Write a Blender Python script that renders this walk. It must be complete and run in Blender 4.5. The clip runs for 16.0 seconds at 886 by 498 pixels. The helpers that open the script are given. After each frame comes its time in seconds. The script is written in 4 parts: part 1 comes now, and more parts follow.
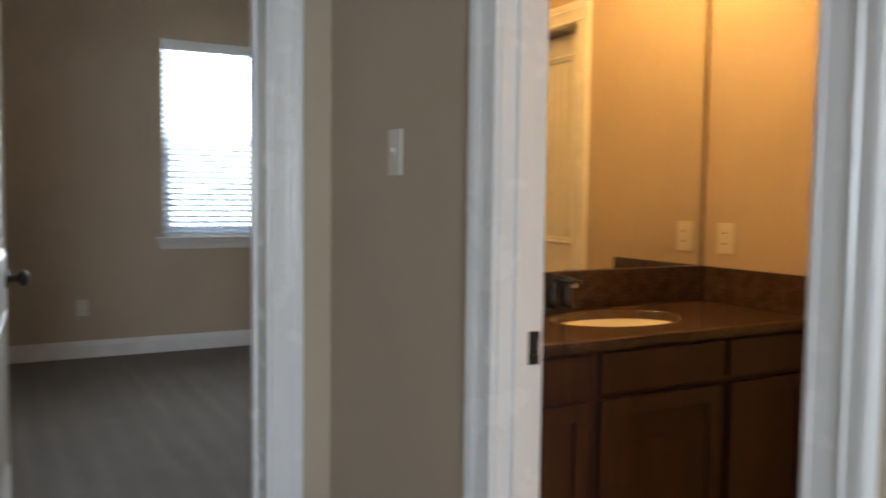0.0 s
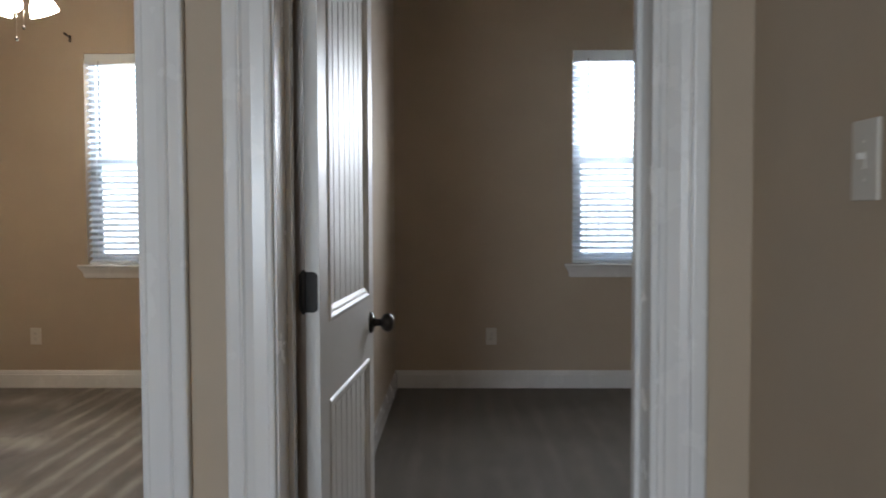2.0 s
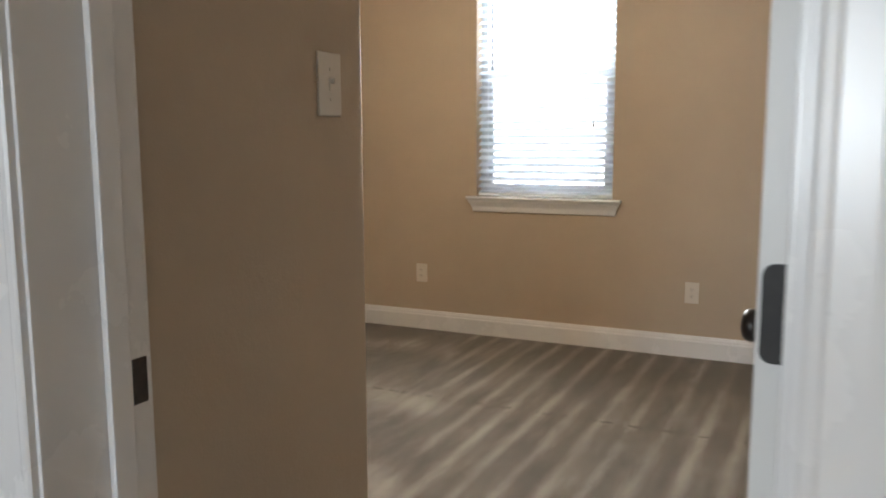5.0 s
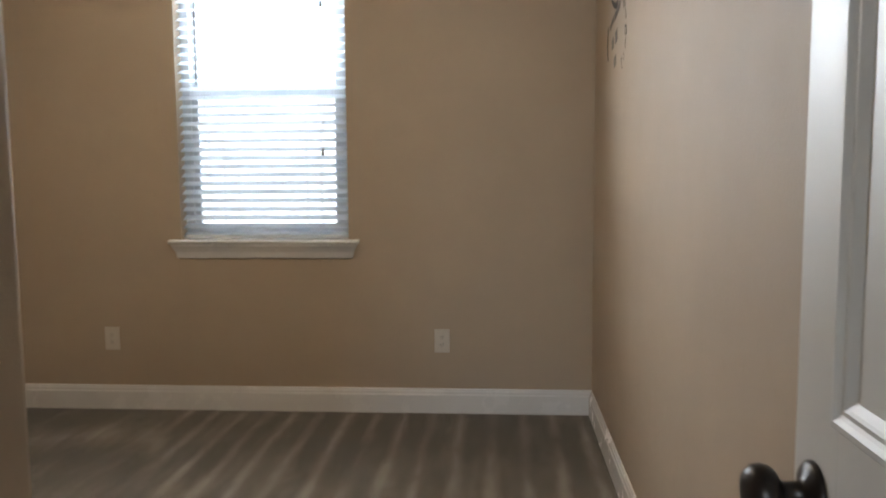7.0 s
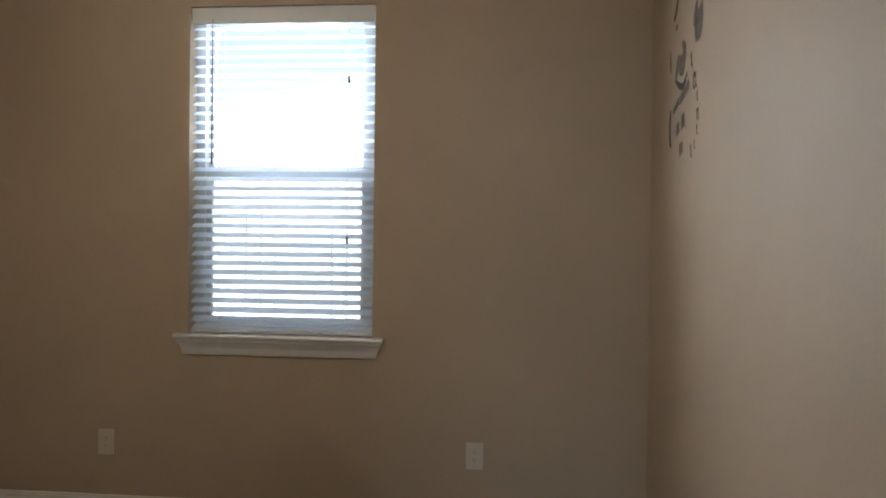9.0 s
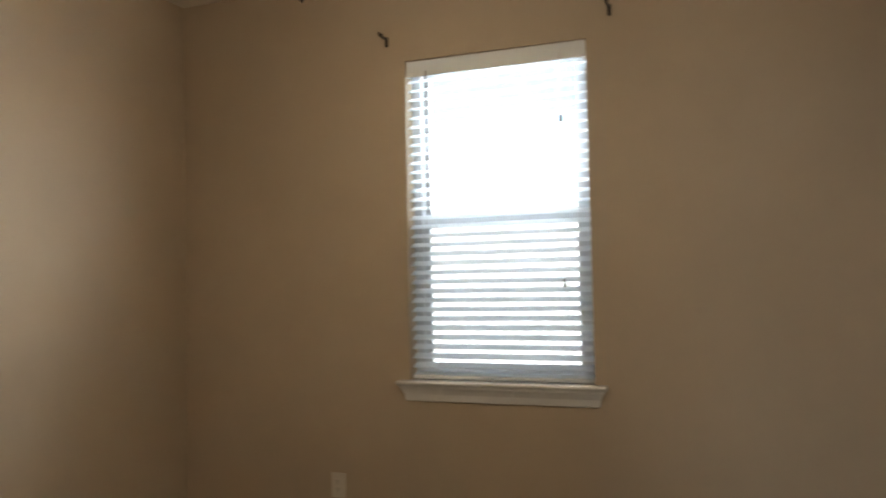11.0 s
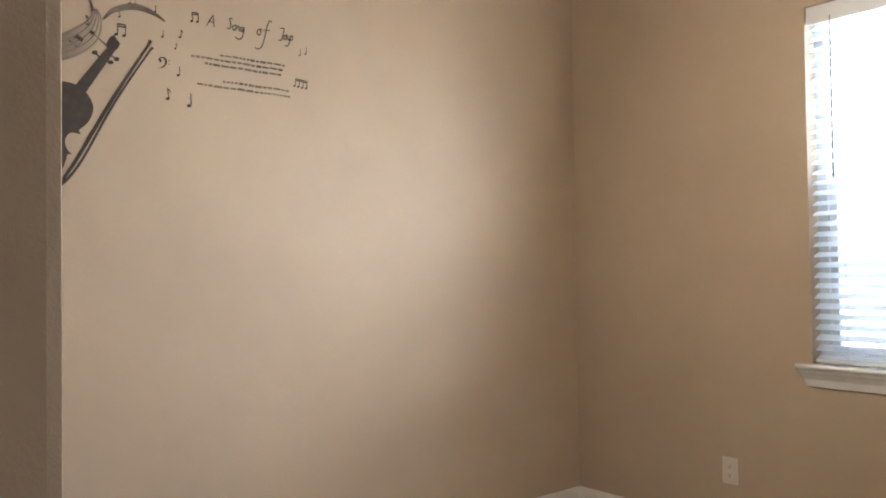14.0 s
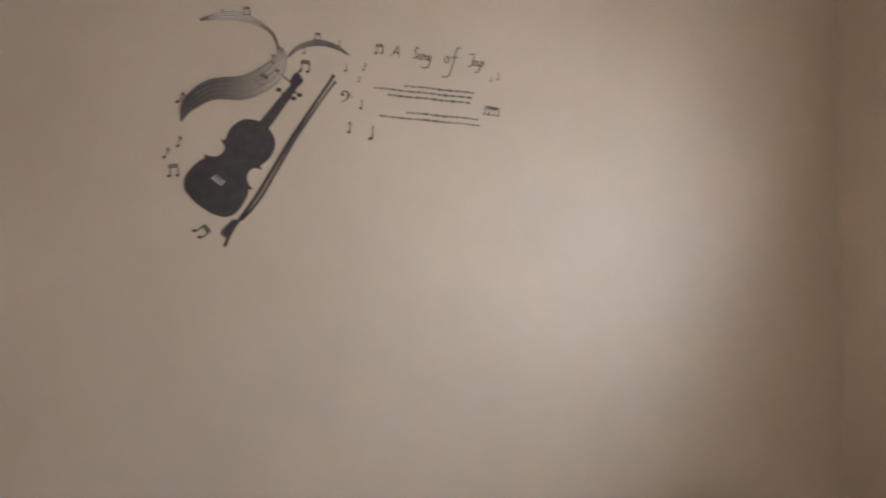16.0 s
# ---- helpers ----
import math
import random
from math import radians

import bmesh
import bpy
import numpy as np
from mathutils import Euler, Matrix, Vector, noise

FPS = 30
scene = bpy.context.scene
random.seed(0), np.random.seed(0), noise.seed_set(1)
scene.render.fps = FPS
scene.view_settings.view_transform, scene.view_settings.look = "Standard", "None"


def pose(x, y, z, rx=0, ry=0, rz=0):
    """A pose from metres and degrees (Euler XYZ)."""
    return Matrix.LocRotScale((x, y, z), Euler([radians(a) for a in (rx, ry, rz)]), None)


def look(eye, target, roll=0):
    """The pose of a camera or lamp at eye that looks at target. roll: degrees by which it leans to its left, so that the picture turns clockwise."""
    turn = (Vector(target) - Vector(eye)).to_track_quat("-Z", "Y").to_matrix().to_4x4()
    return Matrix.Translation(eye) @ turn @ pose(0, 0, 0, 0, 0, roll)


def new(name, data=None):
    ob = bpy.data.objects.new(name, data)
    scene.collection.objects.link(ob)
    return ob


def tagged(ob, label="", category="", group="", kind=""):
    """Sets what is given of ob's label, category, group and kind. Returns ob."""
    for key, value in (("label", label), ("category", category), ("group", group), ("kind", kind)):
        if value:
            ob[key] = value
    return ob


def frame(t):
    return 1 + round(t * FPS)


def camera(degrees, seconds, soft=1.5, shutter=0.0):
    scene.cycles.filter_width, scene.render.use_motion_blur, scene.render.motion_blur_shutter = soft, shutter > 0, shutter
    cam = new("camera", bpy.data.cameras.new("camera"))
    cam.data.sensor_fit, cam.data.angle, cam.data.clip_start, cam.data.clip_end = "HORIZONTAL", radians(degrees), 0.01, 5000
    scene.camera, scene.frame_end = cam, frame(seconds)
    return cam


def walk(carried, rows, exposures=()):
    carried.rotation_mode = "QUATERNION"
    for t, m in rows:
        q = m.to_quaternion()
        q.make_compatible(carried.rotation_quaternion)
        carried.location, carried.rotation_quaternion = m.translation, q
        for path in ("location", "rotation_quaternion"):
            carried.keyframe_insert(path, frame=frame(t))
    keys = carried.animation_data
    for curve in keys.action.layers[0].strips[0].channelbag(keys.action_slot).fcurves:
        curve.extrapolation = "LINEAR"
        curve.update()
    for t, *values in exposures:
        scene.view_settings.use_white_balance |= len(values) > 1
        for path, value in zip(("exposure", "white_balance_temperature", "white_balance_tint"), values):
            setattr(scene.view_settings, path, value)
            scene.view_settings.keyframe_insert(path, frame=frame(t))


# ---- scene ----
cam = camera(57.7, 16.0, soft=1.8, shutter=0.5)
PATH = [
    (0, (0.276, -2.13, 1.267), (1.248, -0.387, 1.142), 0.7),
    (0.5, (0.443, -1.948, 1.28), (1.035, -0.043, 1.142), -0.4),
    (1, (0.567, -1.797, 1.303), (0.839, 0.181, 1.188), -0.0),
    (1.5, (0.629, -1.633, 1.301), (0.684, 0.363, 1.201), 0.6),
    (2, (0.605, -1.394, 1.311), (0.567, 0.604, 1.223), -0.2),
    (2.5, (0.577, -1.167, 1.304), (0.325, 0.815, 1.207), -0.6),
    (2.8, (0.575, -1.018, 1.306), (0.073, 0.915, 1.2), -0.2),
    (3, (0.57, -0.954, 1.314), (-0.113, 0.922, 1.199), 0.5),
    (3.2, (0.55, -0.875, 1.311), (-0.288, 0.937, 1.192), 0.6),
    (3.5, (0.491, -0.75, 1.302), (-0.473, 0.998, 1.18), 0.3),
    (5.8, (-0.331, -0.008, 1.273), (-0.939, 1.87, 0.953), 0.6),
    (6, (-0.363, 0.075, 1.267), (-0.856, 1.989, 0.963), 0.4),
    (6.5, (-0.419, 0.25, 1.299), (-0.686, 2.216, 1.041), -0.4),
    (7, (-0.493, 0.413, 1.309), (-0.63, 2.398, 1.108), -0.4),
    (7.5, (-0.54, 0.547, 1.29), (-0.625, 2.542, 1.17), -0.6),
    (8, (-0.567, 0.661, 1.311), (-0.675, 2.657, 1.249), -0.3),
    (8.2, (-0.554, 0.71, 1.36), (-0.689, 2.704, 1.307), 0.1),
    (10.3, (-0.607, 0.961, 1.414), (-1.03, 2.915, 1.458), -0.6),
    (10.5, (-0.586, 0.966, 1.411), (-1.088, 2.901, 1.467), -0.8),
    (11, (-0.572, 0.982, 1.426), (-1.306, 2.841, 1.501), -1.2),
    (11.5, (-0.575, 0.985, 1.434), (-1.527, 2.738, 1.518), -2.0),
    (12, (-0.52, 1.05, 1.44), (-1.692, 2.669, 1.517), -2.2),
    (12.5, (-0.496, 1.092, 1.413), (-1.838, 2.573, 1.49), -1.8),
    (13, (-0.475, 1.111, 1.372), (-1.92, 2.493, 1.445), -1.3),
    (13.5, (-0.477, 1.105, 1.389), (-1.984, 2.42, 1.427), -0.8),
    (14, (-0.478, 1.109, 1.378), (-2.022, 2.379, 1.426), -0.8),
    (14.5, (-0.479, 1.177, 1.375), (-2.069, 2.388, 1.436), -0.5),
    (15, (-0.579, 1.294, 1.342), (-2.225, 2.425, 1.448), -0.9),
    (15.5, (-0.592, 1.402, 1.361), (-2.337, 2.371, 1.495), -0.7),
    (16, (-0.552, 1.663, 1.366), (-2.445, 2.286, 1.525), 1.0),
]
EXPOSURES = [
    (0, 2.4, 6200, 10), (1, 2.5, 6050, 11), (1.5, 2.0, 6050, 11), (2, 2.05, 6250, 11), (2.6, 1.85, 6400, 12), (3.5, 2.0, 7200, 13), (5.8, 2.75, 6250, 10), (7, 1.97, 6400, 10), (8.2, 1.38, 6250, 10), (10.4, 1.65, 6650, 9), (12.5, 1.65, 7900, 8), (13.4, 2.58, 6500, 10), (14.5, 2.72, 6150, 12), (15.5, 2.1, 5750, 13), (16, 2.52, 5550, 11)]
walk(cam, [(t, look(eye, target, roll)) for t, eye, target, roll in PATH], EXPOSURES)

# ---- light ----
world = bpy.data.worlds.new("sky")
scene.world = world
world.use_nodes = True
wn = world.node_tree
sky = wn.nodes.new("ShaderNodeTexSky")
sky.sky_type, sky.sun_disc = "NISHITA", False
sky.sun_elevation, sky.sun_rotation = radians(48), radians(200)
sky.air_density, sky.dust_density, sky.ozone_density = 1.0, 2.0, 0.6
wn.links.new(sky.outputs[0], wn.nodes["Background"].inputs[0])
wn.nodes["Background"].inputs[1].default_value = 0.15

sun = new("sun", bpy.data.lights.new("sun", "SUN"))
sun.data.energy, sun.data.angle, sun.data.color = 5.0, radians(14), (1, 0.96, 0.9)
sun.matrix_world = pose(0, -10, 20, 42, 0, -20)


def sky_lamp(name, m, w, h, watts, colour, spread=180):
    lamp = new(name, bpy.data.lights.new(name, "AREA"))
    lamp.data.shape, lamp.data.size, lamp.data.size_y = "RECTANGLE", w, h
    lamp.data.energy, lamp.data.color, lamp.data.spread = watts, colour, radians(spread)
    lamp.matrix_world = m
    return lamp


# ---- plan ----
CEIL = 2.98
WALL_N = 4.615            # inner face of the outside wall
HALL_N, ROOM_S = 0.365, 0.545   # two faces of the wall with the bedroom doors
WEST, EAST_B, WEST_A = -3.547, 0.0, 0.13
ENTRY_X, ENTRY_Y = -1.008, 1.245
HALL_E, BATH_W, BATH_E, BATH_N = 1.243, 1.358, 2.85, 0.26
DOOR_H = 2.15
SILL, HEAD, RAIL = 0.935, 2.515, 1.72
WINDOW_W = 0.908

for wx, watts in ((-2.192, 20), (1.455, 25)):
    sky_lamp("upper_window_light", pose(wx + WINDOW_W / 2, WALL_N + 0.23, (RAIL + HEAD) / 2 + 0.03, -90, 0, 0), WINDOW_W + 0.1, HEAD - RAIL + 0.02, watts, (0.93, 0.965, 1.0))
    sky_lamp("window_light", pose(wx + WINDOW_W / 2, WALL_N + 0.005, (SILL + HEAD) / 2 - 0.1, -90, 0, 0), WINDOW_W - 0.06, HEAD - SILL - 0.26, 2.6, (0.95, 0.97, 1.0), 140)
sky_lamp("far_window_light", pose(-0.8, -5.35, 1.5, 90, 0, 0), 1.2, 1.4, 23, (0.74, 0.87, 1.0))


# ---- materials ----
def material(name, rough=0.5, metal=0.0):
    m = bpy.data.materials.new(name)
    m.use_nodes = True
    b = m.node_tree.nodes["Principled BSDF"]
    b.inputs["Roughness"].default_value, b.inputs["Metallic"].default_value = rough, metal
    return m, m.node_tree, b


def place_of(nt):
    return nt.nodes.new("ShaderNodeNewGeometry").outputs["Position"]


def noise_of(nt, vec, scale, detail=4, rough=0.6, stretch=None):
    if stretch:
        mp = nt.nodes.new("ShaderNodeMapping")
        mp.inputs["Scale"].default_value = stretch
        nt.links.new(vec, mp.inputs["Vector"])
        vec = mp.outputs[0]
    n = nt.nodes.new("ShaderNodeTexNoise")
    n.inputs["Scale"].default_value, n.inputs["Detail"].default_value, n.inputs["Roughness"].default_value = scale, detail, rough
    nt.links.new(vec, n.inputs["Vector"])
    return n.outputs["Fac"]


def ramp_of(nt, fac, stops):
    r = nt.nodes.new("ShaderNodeValToRGB")
    r.color_ramp.elements[0].position, r.color_ramp.elements[0].color = stops[0][0], (*stops[0][1], 1)
    r.color_ramp.elements[1].position, r.color_ramp.elements[1].color = stops[-1][0], (*stops[-1][1], 1)
    for p, c in stops[1:-1]:
        r.color_ramp.elements.new(p).color = (*c, 1)
    nt.links.new(fac, r.inputs[0])
    return r.outputs[0]


def bump_of(nt, b, heights, strength, distance):
    """A bump from the sum of (height socket, weight)."""
    total = None
    for h, w in heights:
        k = nt.nodes.new("ShaderNodeMath")
        k.operation = "MULTIPLY_ADD"
        nt.links.new(h, k.inputs[0])
        k.inputs[1].default_value = w
        if total is not None:
            nt.links.new(total, k.inputs[2])
        else:
            k.inputs[2].default_value = 0
        total = k.outputs[0]
    bp = nt.nodes.new("ShaderNodeBump")
    bp.inputs["Strength"].default_value, bp.inputs["Distance"].default_value = strength, distance
    nt.links.new(total, bp.inputs["Height"])
    nt.links.new(bp.outputs[0], b.inputs["Normal"])


def painted(name, colour, rough, grain=60, spread=0.06, bump=0.25, fine=0.0012):
    """Rolled paint: faint cloudiness, orange-peel relief."""
    m, nt, b = material(name, rough)
    p = place_of(nt)
    lo = tuple(c * (1 - spread) for c in colour)
    hi = tuple(min(1, c * (1 + spread)) for c in colour)
    nt.links.new(ramp_of(nt, noise_of(nt, p, 1.7, 6), [(0.3, lo), (0.7, hi)]), b.inputs["Base Color"])
    rr = nt.nodes.new("ShaderNodeMapRange")
    rr.inputs["To Min"].default_value, rr.inputs["To Max"].default_value = max(0, rough - 0.08), min(1, rough + 0.08)
    nt.links.new(noise_of(nt, p, 6, 5), rr.inputs["Value"])
    nt.links.new(rr.outputs[0], b.inputs["Roughness"])
    bump_of(nt, b, [(noise_of(nt, p, grain, 3), 1.0), (noise_of(nt, p, grain * 4, 2), 0.35)], bump, fine)
    return m


WALL = painted("tan_wall_paint", (0.424, 0.341, 0.254), 0.6, 70, 0.04, 0.4, 0.002)
CEILING = painted("ceiling_paint", (0.62, 0.56, 0.47), 0.8, 55, 0.03, 0.6, 0.004)
TRIM = painted("white_trim_paint", (0.70, 0.69, 0.68), 0.26, 40, 0.03, 0.06, 0.001)
DOOR = painted("white_door_paint", (0.66, 0.65, 0.63), 0.39, 30, 0.03, 0.02, 0.0006)
BLIND = painted("white_blind_vinyl", (0.68, 0.71, 0.73), 0.45, 20, 0.02, 0.05, 0.001)
SLAT_VINYL = painted("white_slat_vinyl", (0.74, 0.79, 0.84), 0.4, 20, 0.02, 0.05, 0.001)
_nt = SLAT_VINYL.node_tree
_thin, _mix = _nt.nodes.new("ShaderNodeBsdfTranslucent"), _nt.nodes.new("ShaderNodeMixShader")
_thin.inputs["Color"].default_value, _mix.inputs[0].default_value = (0.92, 0.96, 1.0, 1), 0.82
_nt.links.new(_nt.nodes["Principled BSDF"].outputs[0], _mix.inputs[1])
_nt.links.new(_thin.outputs[0], _mix.inputs[2])
_nt.links.new(_mix.outputs[0], _nt.nodes["Material Output"].inputs[0])
VINYL = painted("white_window_vinyl", (0.62, 0.65, 0.69), 0.4, 30, 0.02, 0.05, 0.001)
PLATE = painted("white_plate_plastic", (0.60, 0.56, 0.50), 0.35, 30, 0.02, 0.03, 0.001)


def carpet():
    """Cut pile with vacuum strokes: long brushed streaks, turned a quarter near the west wall."""
    m, nt, b = material("cut_pile_carpet", 1.0)
    p = place_of(nt)
    sep = nt.nodes.new("ShaderNodeSeparateXYZ")
    nt.links.new(p, sep.inputs[0])

    def mapped(turn, stretch):
        mp = nt.nodes.new("ShaderNodeMapping")
        mp.inputs["Rotation"].default_value, mp.inputs["Scale"].default_value = (0, 0, radians(turn)), stretch
        nt.links.new(p, mp.inputs["Vector"])
        return mp.outputs[0]

    def math_of(op, a, c, d=None):
        k = nt.nodes.new("ShaderNodeMath")
        k.operation = op
        for slot, value in zip(k.inputs, (a, c, d)):
            if isinstance(value, (int, float)):
                slot.default_value = value
            elif value is not None:
                nt.links.new(value, slot)
        return k.outputs[0]

    def streaks(turn):
        w = nt.nodes.new("ShaderNodeTexWave")
        w.inputs["Scale"].default_value, w.inputs["Distortion"].default_value = 2.1, 2.6
        w.inputs["Detail"].default_value, w.inputs["Detail Scale"].default_value = 2, 0.5
        nt.links.new(mapped(turn, (1, 0.16, 1)), w.inputs["Vector"])
        narrow = math_of("POWER", w.outputs["Fac"], 2.5)
        brush = noise_of(nt, mapped(turn, (9, 1.7, 1)), 1.0, 5, 0.6)
        patch = noise_of(nt, mapped(turn, (3.2, 1.1, 1)), 1.0, 3, 0.5)
        keep = math_of("MULTIPLY", narrow, math_of("MULTIPLY_ADD", patch, 1.6, -0.35))
        return math_of("MULTIPLY_ADD", keep, 0.75, math_of("MULTIPLY_ADD", brush, 1.05, -0.22))

    side = nt.nodes.new("ShaderNodeMapRange")
    side.inputs["From Min"].default_value, side.inputs["From Max"].default_value = 0.0, 0.12
    edge = math_of("MULTIPLY_ADD", sep.outputs["Y"], 0.35, sep.outputs["X"])   # the line where the strokes turn
    nt.links.new(math_of("MULTIPLY_ADD", edge, -1.0, -0.62), side.inputs["Value"])
    mix = nt.nodes.new("ShaderNodeMix")
    nt.links.new(side.outputs[0], mix.inputs[0])
    nt.links.new(streaks(0), mix.inputs[2])
    nt.links.new(streaks(90), mix.inputs[3])
    calm = nt.nodes.new("ShaderNodeMapRange")   # strokes fade in the other bedroom and the hall
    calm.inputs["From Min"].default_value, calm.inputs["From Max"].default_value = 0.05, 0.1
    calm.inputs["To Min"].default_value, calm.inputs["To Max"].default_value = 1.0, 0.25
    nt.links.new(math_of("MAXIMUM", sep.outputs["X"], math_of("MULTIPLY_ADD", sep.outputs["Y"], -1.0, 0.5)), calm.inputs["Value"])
    pile = noise_of(nt, p, 240, 3, 0.7)
    cloud = noise_of(nt, p, 3.5, 6, 0.65)
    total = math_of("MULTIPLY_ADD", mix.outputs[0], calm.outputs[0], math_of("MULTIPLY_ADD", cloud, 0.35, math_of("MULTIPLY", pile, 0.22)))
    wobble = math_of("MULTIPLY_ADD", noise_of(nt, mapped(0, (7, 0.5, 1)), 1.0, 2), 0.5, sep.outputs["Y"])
    near = nt.nodes.new("ShaderNodeMapRange")   # a ragged, darker strip along the outside wall
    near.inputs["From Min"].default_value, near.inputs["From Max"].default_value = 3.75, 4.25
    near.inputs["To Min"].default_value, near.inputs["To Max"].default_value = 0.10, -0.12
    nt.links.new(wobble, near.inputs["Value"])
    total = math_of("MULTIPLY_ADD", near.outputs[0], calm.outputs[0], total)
    seam = math_of("LESS_THAN", math_of("ABSOLUTE", math_of("ADD", math_of("MULTIPLY_ADD", noise_of(nt, mapped(0, (9, 0, 0)), 1.0, 2), 0.05, sep.outputs["Y"]), -3.30), 0), 0.009)
    seam = math_of("MULTIPLY", seam, math_of("GREATER_THAN", noise_of(nt, mapped(0, (14, 0, 0)), 1.0, 1), 0.5))
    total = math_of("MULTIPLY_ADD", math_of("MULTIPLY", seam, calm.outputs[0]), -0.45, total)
    # tone where strokes fade: left darker, so the dimmer light is in the colour
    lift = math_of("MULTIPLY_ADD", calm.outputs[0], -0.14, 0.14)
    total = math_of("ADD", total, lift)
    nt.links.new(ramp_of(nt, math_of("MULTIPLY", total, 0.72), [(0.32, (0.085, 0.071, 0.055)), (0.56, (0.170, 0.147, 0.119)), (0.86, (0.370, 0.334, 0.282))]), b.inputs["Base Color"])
    b.inputs["Sheen Weight"].default_value = 0.25
    bump_of(nt, b, [(pile, 1.0), (cloud, 0.6), (mix.outputs[0], 0.8)], 0.8, 0.008)
    return m


CARPET = carpet()
BRONZE, _nt, _b = material("oil_rubbed_bronze", 0.32, 0.35)
_nt.links.new(ramp_of(_nt, noise_of(_nt, place_of(_nt), 40, 5), [(0.3, (0.012, 0.010, 0.009)), (0.75, (0.04, 0.028, 0.022))]), _b.inputs["Base Color"])
HINGE, _nt, _b = material("black_hinge_steel", 0.6, 0.0)
_nt.links.new(ramp_of(_nt, noise_of(_nt, place_of(_nt), 60, 4), [(0.3, (0.010, 0.009, 0.009)), (0.75, (0.022, 0.019, 0.017))]), _b.inputs["Base Color"])
NICKEL, _nt, _b = material("brushed_nickel", 0.3, 1.0)
_nt.links.new(ramp_of(_nt, noise_of(_nt, place_of(_nt), 90, 3), [(0.3, (0.42, 0.40, 0.38)), (0.7, (0.58, 0.56, 0.53))]), _b.inputs["Base Color"])
DARK, _nt, _b = material("dark_gap", 0.9)
_b.inputs["Base Color"].default_value = (0.02, 0.018, 0.016, 1)
CORD, _nt, _b = material("blind_cord", 0.8)
_b.inputs["Base Color"].default_value = (0.6, 0.6, 0.58, 1)
TASSEL, _nt, _b = material("dark_cord_tassel", 0.5)
_b.inputs["Base Color"].default_value = (0.10, 0.09, 0.08, 1)
MIRROR, _nt, _b = material("mirror_silver", 0.02, 1.0)
_b.inputs["Base Color"].default_value = (0.88, 0.88, 0.86, 1)
PORCELAIN, _nt, _b = material("white_porcelain", 0.12)
_nt.links.new(ramp_of(_nt, noise_of(_nt, place_of(_nt), 8, 3), [(0.3, (0.80, 0.79, 0.75)), (0.7, (0.86, 0.85, 0.82))]), _b.inputs["Base Color"])
INK, _nt, _b = material("black_decal_vinyl", 0.6)
_nt.links.new(ramp_of(_nt, noise_of(_nt, place_of(_nt), 30, 4), [(0.3, (0.018, 0.014, 0.013)), (0.75, (0.040, 0.030, 0.026))]), _b.inputs["Base Color"])
INK_SOFT, _nt, _b = material("grey_decal_vinyl", 0.6)
_nt.links.new(ramp_of(_nt, noise_of(_nt, place_of(_nt), 14, 4), [(0.35, (0.07, 0.06, 0.052)), (0.7, (0.20, 0.165, 0.13))]), _b.inputs["Base Color"])
INK_PALE, _nt, _b = material("pale_decal_vinyl", 0.6)
_nt.links.new(ramp_of(_nt, noise_of(_nt, place_of(_nt), 20, 4), [(0.3, (0.50, 0.45, 0.38)), (0.75, (0.62, 0.56, 0.48))]), _b.inputs["Base Color"])

# printed ribbon: fades along the wall from near black to the paper tone
RIBBON, _nt, _b = material("faded_ribbon_vinyl", 0.6)
_sep = _nt.nodes.new("ShaderNodeSeparateXYZ")
_nt.links.new(place_of(_nt), _sep.inputs[0])
_fade = _nt.nodes.new("ShaderNodeMath")
_fade.operation, _fade.inputs[1].default_value = "PINGPONG", 0.36
_off = _nt.nodes.new("ShaderNodeMath")
_off.operation, _off.inputs[1].default_value = "SUBTRACT", 1.64
_nt.links.new(_sep.outputs["Y"], _off.inputs[0])
_nt.links.new(_off.outputs[0], _fade.inputs[0])
_nt.links.new(ramp_of(_nt, _fade.outputs[0], [(0.03, (0.030, 0.024, 0.021)), (0.16, (0.10, 0.082, 0.066)), (0.28, (0.23, 0.19, 0.15)), (0.36, (0.36, 0.30, 0.235))]), _b.inputs["Base Color"])


def granite():
    m, nt, b = material("brown_granite", 0.16)
    p = place_of(nt)
    v = nt.nodes.new("ShaderNodeTexVoronoi")
    v.inputs["Scale"].default_value = 160
    nt.links.new(p, v.inputs["Vector"])
    k = nt.nodes.new("ShaderNodeMath")
    k.operation = "MULTIPLY_ADD"
    nt.links.new(v.outputs["Distance"], k.inputs[0])
    k.inputs[1].default_value = 0.6
    nt.links.new(noise_of(nt, p, 22, 6), k.inputs[2])
    nt.links.new(ramp_of(nt, k.outputs[0], [(0.4, (0.022, 0.012, 0.008)), (0.75, (0.048, 0.025, 0.017)), (1.0, (0.09, 0.052, 0.034))]), b.inputs["Base Color"])
    return m


def wood(name, dark, light, rough, axis=(14, 14, 1.2)):
    m, nt, b = material(name, rough)
    p = place_of(nt)
    f = noise_of(nt, p, 3.0, 8, 0.65, axis)
    nt.links.new(ramp_of(nt, f, [(0.3, dark), (0.5, tuple((a + c) / 2 for a, c in zip(dark, light))), (0.72, light)]), b.inputs["Base Color"])
    bump_of(nt, b, [(f, 1.0)], 0.15, 0.002)
    return m


